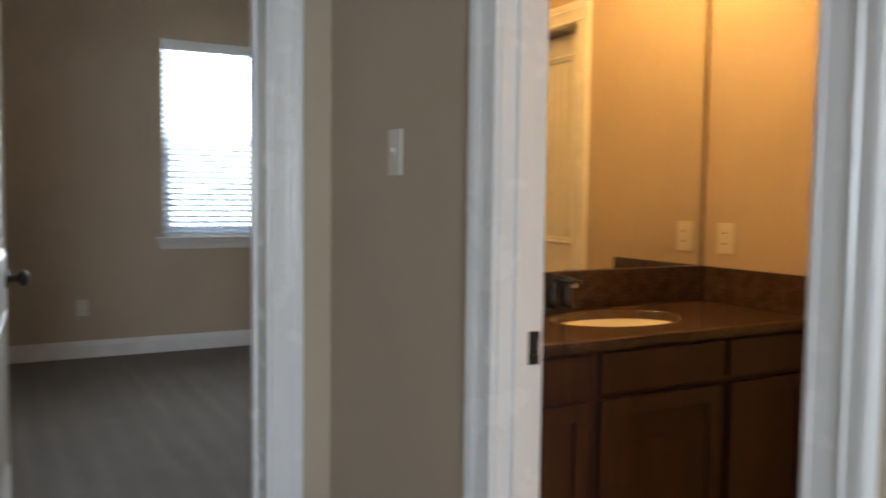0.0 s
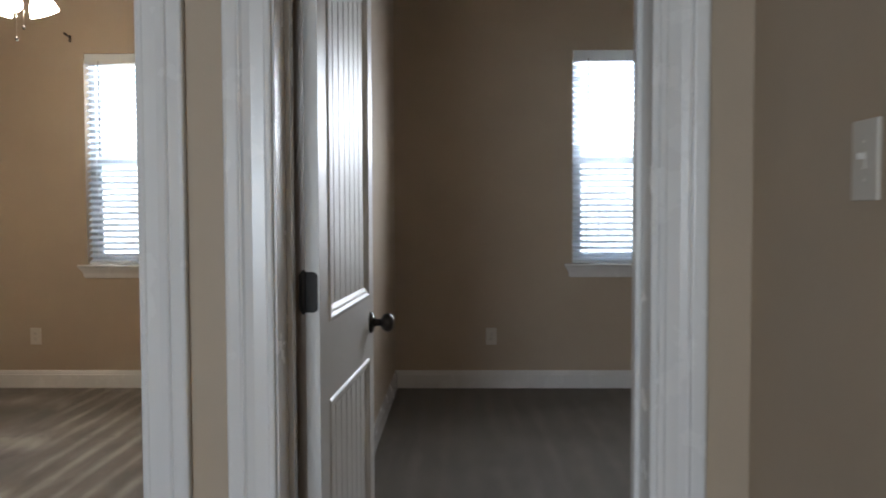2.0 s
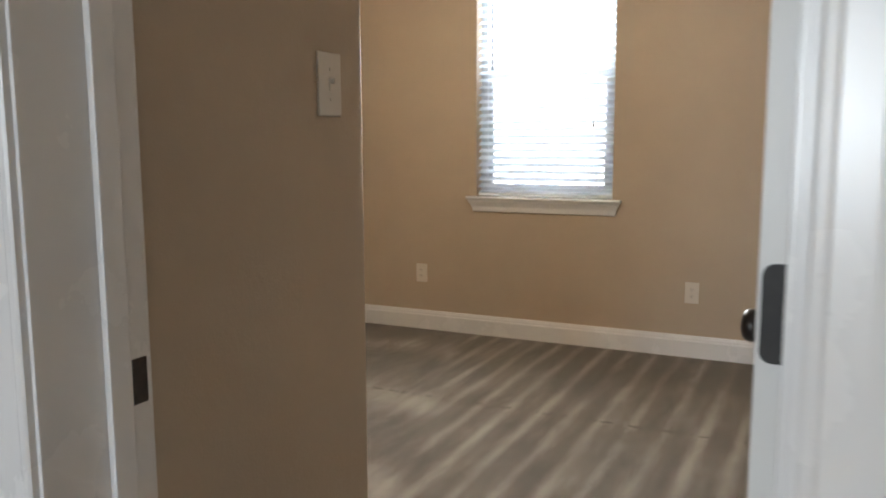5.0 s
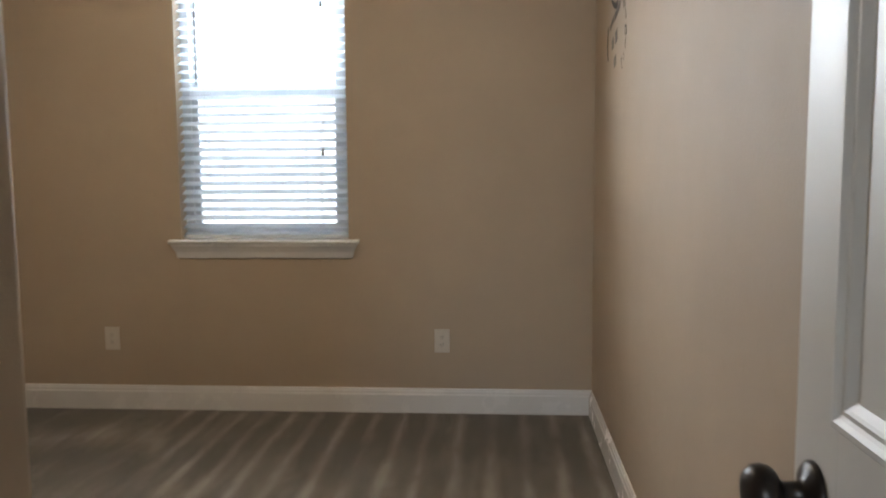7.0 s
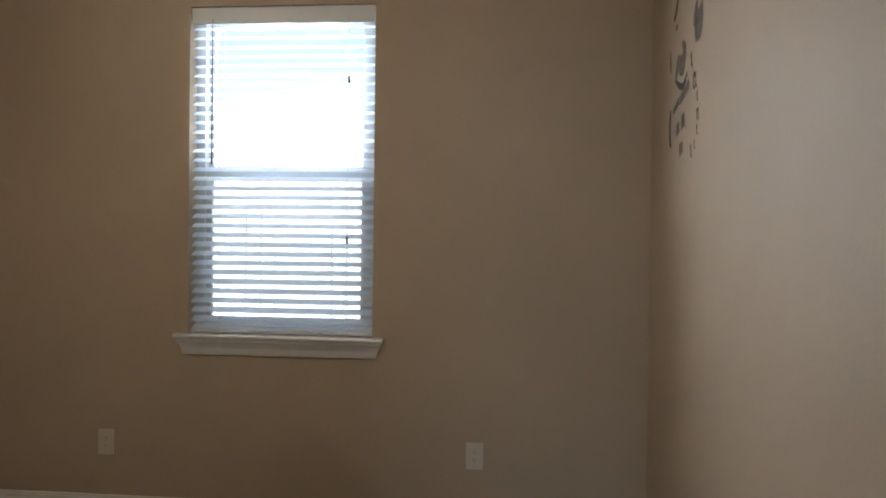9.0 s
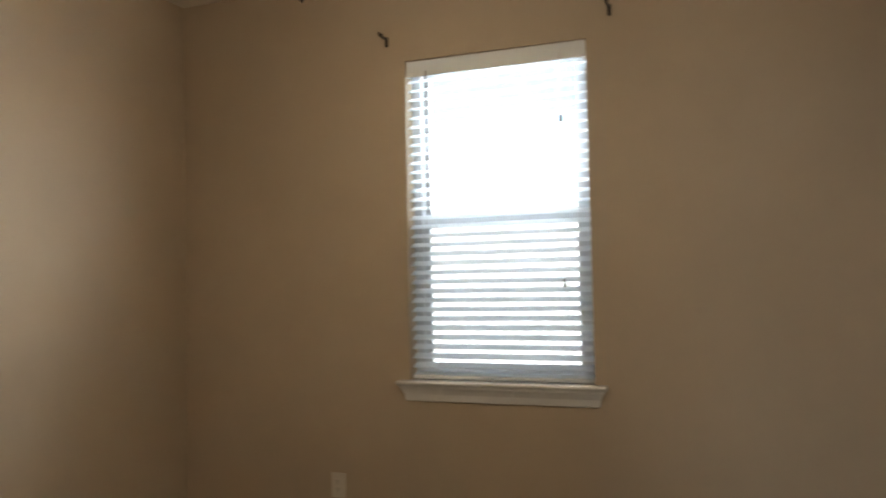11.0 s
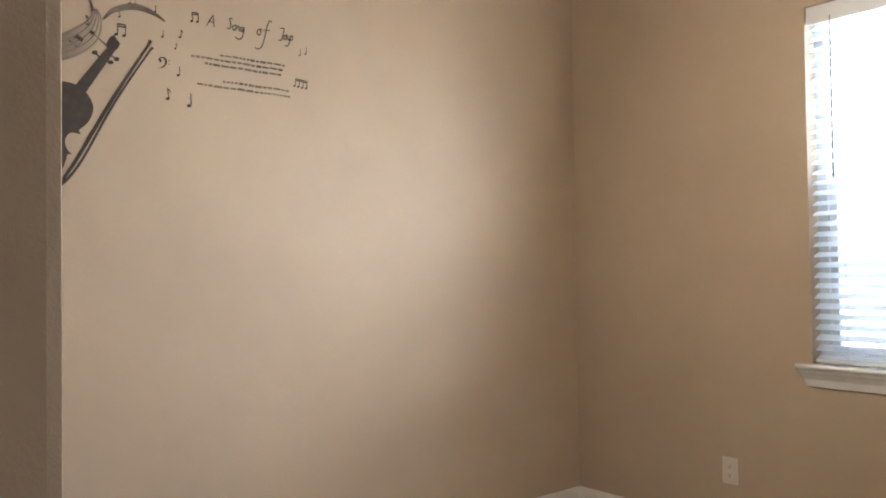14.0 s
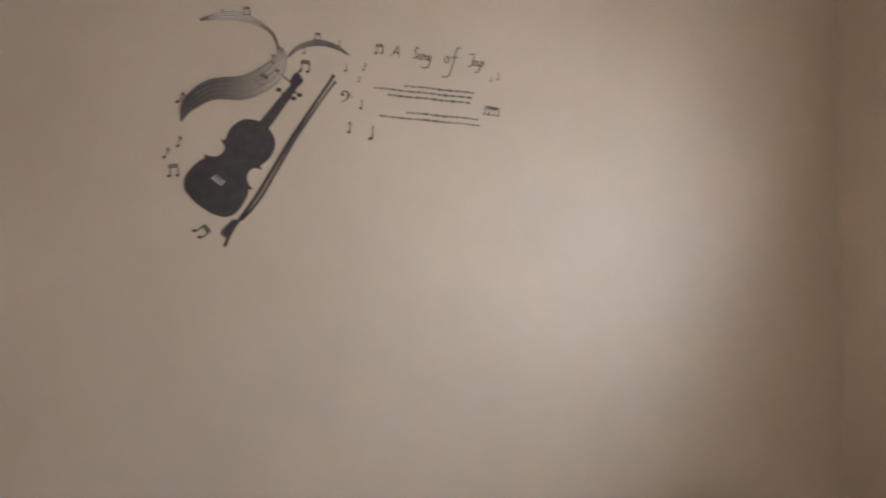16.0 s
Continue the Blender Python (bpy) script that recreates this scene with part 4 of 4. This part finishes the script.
verse = empty("verse_decal", pose(0, 0, 0), "fine lines of black verse lettering, too small to read", "wall decal", "", "music decals")
rng = random.Random(7)
for v, u0, u1 in ((2.254, 2.476, 2.769), (2.233, 2.356, 2.769), (2.211, 2.412, 2.763), (2.148, 2.488, 2.798), (2.124, 2.380, 2.794)):
    bm = bmesh.new()
    u = u0
    while u < u1 - 0.008:
        w = min(rng.uniform(0.010, 0.036), u1 - u)
        west.bar(bm, u, v + 0.001 * math.sin(u * 40), u + w, v + 0.001 * math.sin(u * 40), rng.uniform(0.0036, 0.0052))
        u += w + 0.005
    part("text_line", bm, INK_SOFT, verse)

# the second decal, by the window corner of the opposite wall
east = Sticker(EAST_B, -1)
side = empty("instrument_decal", pose(0, -0.022, -0.007), "grey and black instrument wall decal near the room corner", "wall decal", "", "music decals")
for name, mat, keys in (
    ("feather", INK_SOFT, [(3.60, 2.205, 0.010), (3.625, 2.165, 0.045), (3.665, 2.135, 0.055), (3.70, 2.105, 0.02)]),
    ("feather_tip", INK_SOFT, [(3.68, 2.23, 0.012), (3.70, 2.19, 0.03), (3.71, 2.15, 0.03)]),
    ("swirl", INK_SOFT, [(3.93, 2.150, 0.008), (3.89, 2.11, 0.03), (3.93, 2.06, 0.035), (4.00, 2.09, 0.03), (4.05, 2.04, 0.012)]),
    ("swirl_tail", INK, [(3.83, 2.02, 0.004), (3.90, 1.985, 0.012), (3.98, 2.000, 0.012), (4.06, 2.035, 0.006)]),
    ("upper_stroke", INK, [(4.03, 2.345, 0.012), (4.06, 2.305, 0.016), (4.10, 2.275, 0.012)]),
    ("upper_dot", INK, [(4.05, 2.245, 0.012), (4.045, 2.225, 0.014)]),
    ("outer_line", INK_SOFT, [(4.17, 2.17, 0.005), (4.165, 2.12, 0.014), (4.15, 2.08, 0.005)]),
    ("bow_line", INK, [(4.150, 1.935, 0.010), (4.165, 1.87, 0.014), (4.155, 1.805, 0.012), (4.13, 1.79, 0.006)]),
):
    bm = bmesh.new()
    east.strip(bm, keys, 14)
    part(name, bm, mat, side)
for u0, v0, u1, v1, h in ((4.09, 1.918, 3.98, 1.945, 0.012), (3.96, 1.940, 3.80, 1.975, 0.016), (4.03, 1.835, 3.97, 1.845, 0.022), (3.93, 1.850, 3.87, 1.862, 0.026), (3.96, 1.752, 3.90, 1.762, 0.022)):
    bm = bmesh.new()
    east.bar(bm, u0, v0, u1, v1, h)
    part("lettering_bar", bm, INK_SOFT, side)
for u, v, size, k in ((3.70, 1.965, 0.055, "pair"), (3.655, 1.905, 0.036, "flag"), (3.648, 1.842, 0.038, "pair"), (3.653, 1.793, 0.036, "flag"), (3.694, 1.747, 0.030, "single"), (3.746, 1.730, 0.045, "flag"), (3.76, 2.05, 0.05, "flag")):
    note(east, u - 0.022, v - 0.007, size, k)

# ---- bathroom vanity ----
TOP = 0.86
FRONT = -0.262


def cabinet(x0, x1, doors):
    c = empty("vanity_cabinet", pose(x0, FRONT, 0), "dark red-brown stained wood vanity cabinet under the granite top", "cabinet", "", "vanity cabinets")
    w = x1 - x0
    bm = bmesh.new()
    box(bm, 0, w, 0.022, BATH_N - FRONT - 0.003, 0.09, TOP - 0.034)
    box(bm, 0, w, 0.075, 0.10, 0.0, 0.09)
    part("body", bm, CABINET, c)
    bm = bmesh.new()
    for b in ((0, 0.028, 0.002, 0.022, 0.09, TOP - 0.034), (w - 0.028, w, 0.002, 0.022, 0.09, TOP - 0.034), (0.028, w - 0.028, 0.002, 0.022, TOP - 0.060, TOP - 0.034), (0.028, w - 0.028, 0.002, 0.022, 0.655, 0.690), (0.028, w - 0.028, 0.002, 0.022, 0.09, 0.12)):
        box(bm, *b, 0.001)
    part("face_frame", bm, CABINET, c)
    bm = bmesh.new()
    box(bm, 0.020, w - 0.020, -0.018, 0.002, 0.682, TOP - 0.052, 0.004)
    part("drawer_front", bm, CABINET, c)
    n = doors
    dw = (w - 0.04) / n
    for i in range(n):
        a = 0.020 + i * dw + 0.002
        b = a + dw - 0.004
        bm = bmesh.new()
        for q in ((a, a + 0.055, -0.018, 0.002, 0.11, 0.664), (b - 0.055, b, -0.018, 0.002, 0.11, 0.664), (a + 0.055, b - 0.055, -0.018, 0.002, 0.11, 0.165), (a + 0.055, b - 0.055, -0.018, 0.002, 0.609, 0.664)):
            box(bm, *q, 0.002)
        d = part("cabinet_door", bm, CABINET, c)
        bm = bmesh.new()
        box(bm, a + 0.050, b - 0.050, -0.010, -0.002, 0.160, 0.614)
        part("door_panel", bm, CABINET, d)
    return c


cabinet(BATH_W + 0.004, 1.838, 1)
cabinet(1.840, 2.398, 1)
cabinet(2.400, BATH_E - 0.004, 1)

# counter with an oval cut-out
SINK, RX, RY = (2.165, 0.005), 0.265, 0.175
cx0, cx1, cy0, cy1 = BATH_W + 0.002, BATH_E - 0.002, FRONT - 0.04, BATH_N - 0.002
counter = empty("countertop", pose(0, 0, 0), "polished dark brown granite vanity countertop", "countertop")
bm = bmesh.new()
N = 64
rim, edge = [], []
for i in range(N):
    a = 2 * math.pi * i / N
    dx, dy = math.cos(a), math.sin(a)
    rim.append((SINK[0] + RX * dx, SINK[1] + RY * dy))
    k = min((cx1 - SINK[0]) / dx if dx > 1e-9 else 1e9, (cx0 - SINK[0]) / dx if dx < -1e-9 else 1e9, (cy1 - SINK[1]) / dy if dy > 1e-9 else 1e9, (cy0 - SINK[1]) / dy if dy < -1e-9 else 1e9)
    edge.append((SINK[0] + k * dx, SINK[1] + k * dy))
for corner in ((cx0, cy0), (cx1, cy0), (cx1, cy1), (cx0, cy1)):
    j = min(range(N), key=lambda i: (edge[i][0] - corner[0]) ** 2 + (edge[i][1] - corner[1]) ** 2)
    edge[j] = corner
layers = [[bm.verts.new((*p, z)) for p in q] for q, z in ((rim, TOP - 0.032), (rim, TOP - 0.003), ([(SINK[0] + (p[0] - SINK[0]) * 1.012, SINK[1] + (p[1] - SINK[1]) * 1.012) for p in rim], TOP), ([(p[0], p[1] + (0.006 if p[1] < cy0 + 1e-6 else 0)) for p in edge], TOP), (edge, TOP - 0.006), (edge, TOP - 0.032))]
for a, b in zip(layers, layers[1:] + layers[:1]):
    for i in range(N):
        bm.faces.new((a[i], a[(i + 1) % N], b[(i + 1) % N], b[i]))
part("slab", bm, GRANITE, counter)
for b in ((cx0, cx1, cy1 - 0.02, cy1, TOP + 0.0005, 1.003), (cx1 - 0.02, cx1, cy0 + 0.02, cy1 - 0.0205, TOP + 0.0005, 1.003)):
    bm = bmesh.new()
    box(bm, *b, 0.002)
    part("backsplash", bm, GRANITE, counter)

basin = empty("sink", pose(SINK[0], SINK[1], TOP - 0.033), "white oval undermount porcelain sink", "sink")
bm = bmesh.new()
rows = [(1.06, 0.0), (1.03, 0.0005), (0.99, -0.004), (0.96, -0.03), (0.88, -0.08), (0.70, -0.12), (0.40, -0.140), (0.12, -0.145)]
ring(bm, rows, Matrix.Diagonal((RX, RY, 1, 1)), 48)
part("bowl", bm, PORCELAIN, basin)
bm = bmesh.new()
ring(bm, [(0.024, -0.146), (0.024, -0.142), (0.012, -0.141)])
part("drain", bm, NICKEL, basin)
bm = bmesh.new()
ring(bm, [(0.008, 0), (0.007, 0.002)], pose(-0.17, 0.07, -0.045, 0, 75, 0), 12)
part("overflow", bm, BRONZE, basin)

faucet = empty("faucet", pose(2.03, 0.195, TOP), "dark bronze centreset faucet behind the sink", "faucet")
bm = bmesh.new()
box(bm, -0.085, 0.085, -0.026, 0.026, 0.0005, 0.020, 0.006)
part("base", bm, BRONZE, faucet)
bm = bmesh.new()
ring(bm, [(0.022, 0.018), (0.018, 0.05), (0.016, 0.10), (0.017, 0.135), (0.012, 0.148), (0.003, 0.152)], None, 16)
ring(bm, [(0.015, 0.0), (0.013, 0.06), (0.012, 0.125), (0.013, 0.132)], pose(0, 0.004, 0.128, 92, 0, 0), 16)
part("spout", bm, BRONZE, faucet)
bm = bmesh.new()
ring(bm, [(0.011, 0.0), (0.011, 0.014), (0.008, 0.016)], pose(0, -0.118, 0.120, 180, 0, 0), 14)
part("aerator", bm, NICKEL, faucet, "bright nickel aerator")
for s in (-1, 1):
    bm = bmesh.new()
    ring(bm, [(0.020, 0.018), (0.016, 0.05), (0.018, 0.085), (0.016, 0.105), (0.008, 0.112)], pose(s * 0.062, 0, 0), 16)
    box(bm, min(s * 0.055, s * 0.135), max(s * 0.055, s * 0.135), -0.008, 0.008, 0.100, 0.113, 0.004)
    part("handle", bm, BRONZE, faucet)

mirror = empty("mirror", pose(0, 0, 0), "large frameless mirror on the bathroom wall", "mirror")
bm = bmesh.new()
box(bm, BATH_W + 0.03, BATH_E - 0.032, BATH_N - 0.006, BATH_N - 0.0005, 1.006, 2.42)
part("glass", bm, MIRROR, mirror)

bar = empty("vanity_light", pose(2.15, BATH_N, 2.56), "vanity light bar with four warm lit globes", "wall lamp")
bm = bmesh.new()
box(bm, -0.36, 0.36, -0.03, -0.0005, -0.05, 0.05, 0.008)
part("back_plate", bm, BRONZE, bar)
for i in range(4):
    x = -0.27 + 0.18 * i
    bm = bmesh.new()
    ring(bm, [(0.022, 0.0), (0.020, 0.03)], pose(x, -0.03, 0, 90, 0, 0), 16)
    socket = part("lamp_holder", bm, BRONZE, bar)
    bm = bmesh.new()
    bmesh.ops.create_uvsphere(bm, u_segments=20, v_segments=12, radius=0.052, matrix=Matrix.Translation((x, -0.108, 0)))
    for f in bm.faces:
        f.smooth = True
    part("globe", bm, VANITY_GLOBE, socket, "lit globe bulb")

# ---- outside ----
bm = bmesh.new()
ga = 1500.0
box(bm, -ga, ga, -ga, ga, -0.6, -0.30)
single("ground", bm, SOIL, "dry lawn reaching to the horizon", "ground", "structure")
fence = empty("fence", pose(0, 8.6, -0.3), "weathered grey wooden privacy fence", "fence")
bm = bmesh.new()
box(bm, -0.069, 0.069, 0, 0.018, 0.04, 2.30, 0.002)
board = mesh_of("board", bm, FENCE)
for i in range(86):
    o = new("board", board)
    o.parent = fence
    o.matrix_basis = pose(-6.0 + i * 0.145, 0.002 * math.sin(i * 3.1), 0.012 * math.sin(i * 1.9), 0, 0.3 * math.sin(i), 0)
for z in (0.35, 1.15, 1.95):
    bm = bmesh.new()
    box(bm, -6.1, 6.45, 0.02, 0.058, z, z + 0.09, 0.003)
    part("rail", bm, FENCE, fence)
for i in range(6):
    bm = bmesh.new()
    box(bm, -6.0 + 2.45 * i, -5.91 + 2.45 * i, 0.06, 0.15, 0, 2.2, 0.004)
    part("post", bm, FENCE, fence)
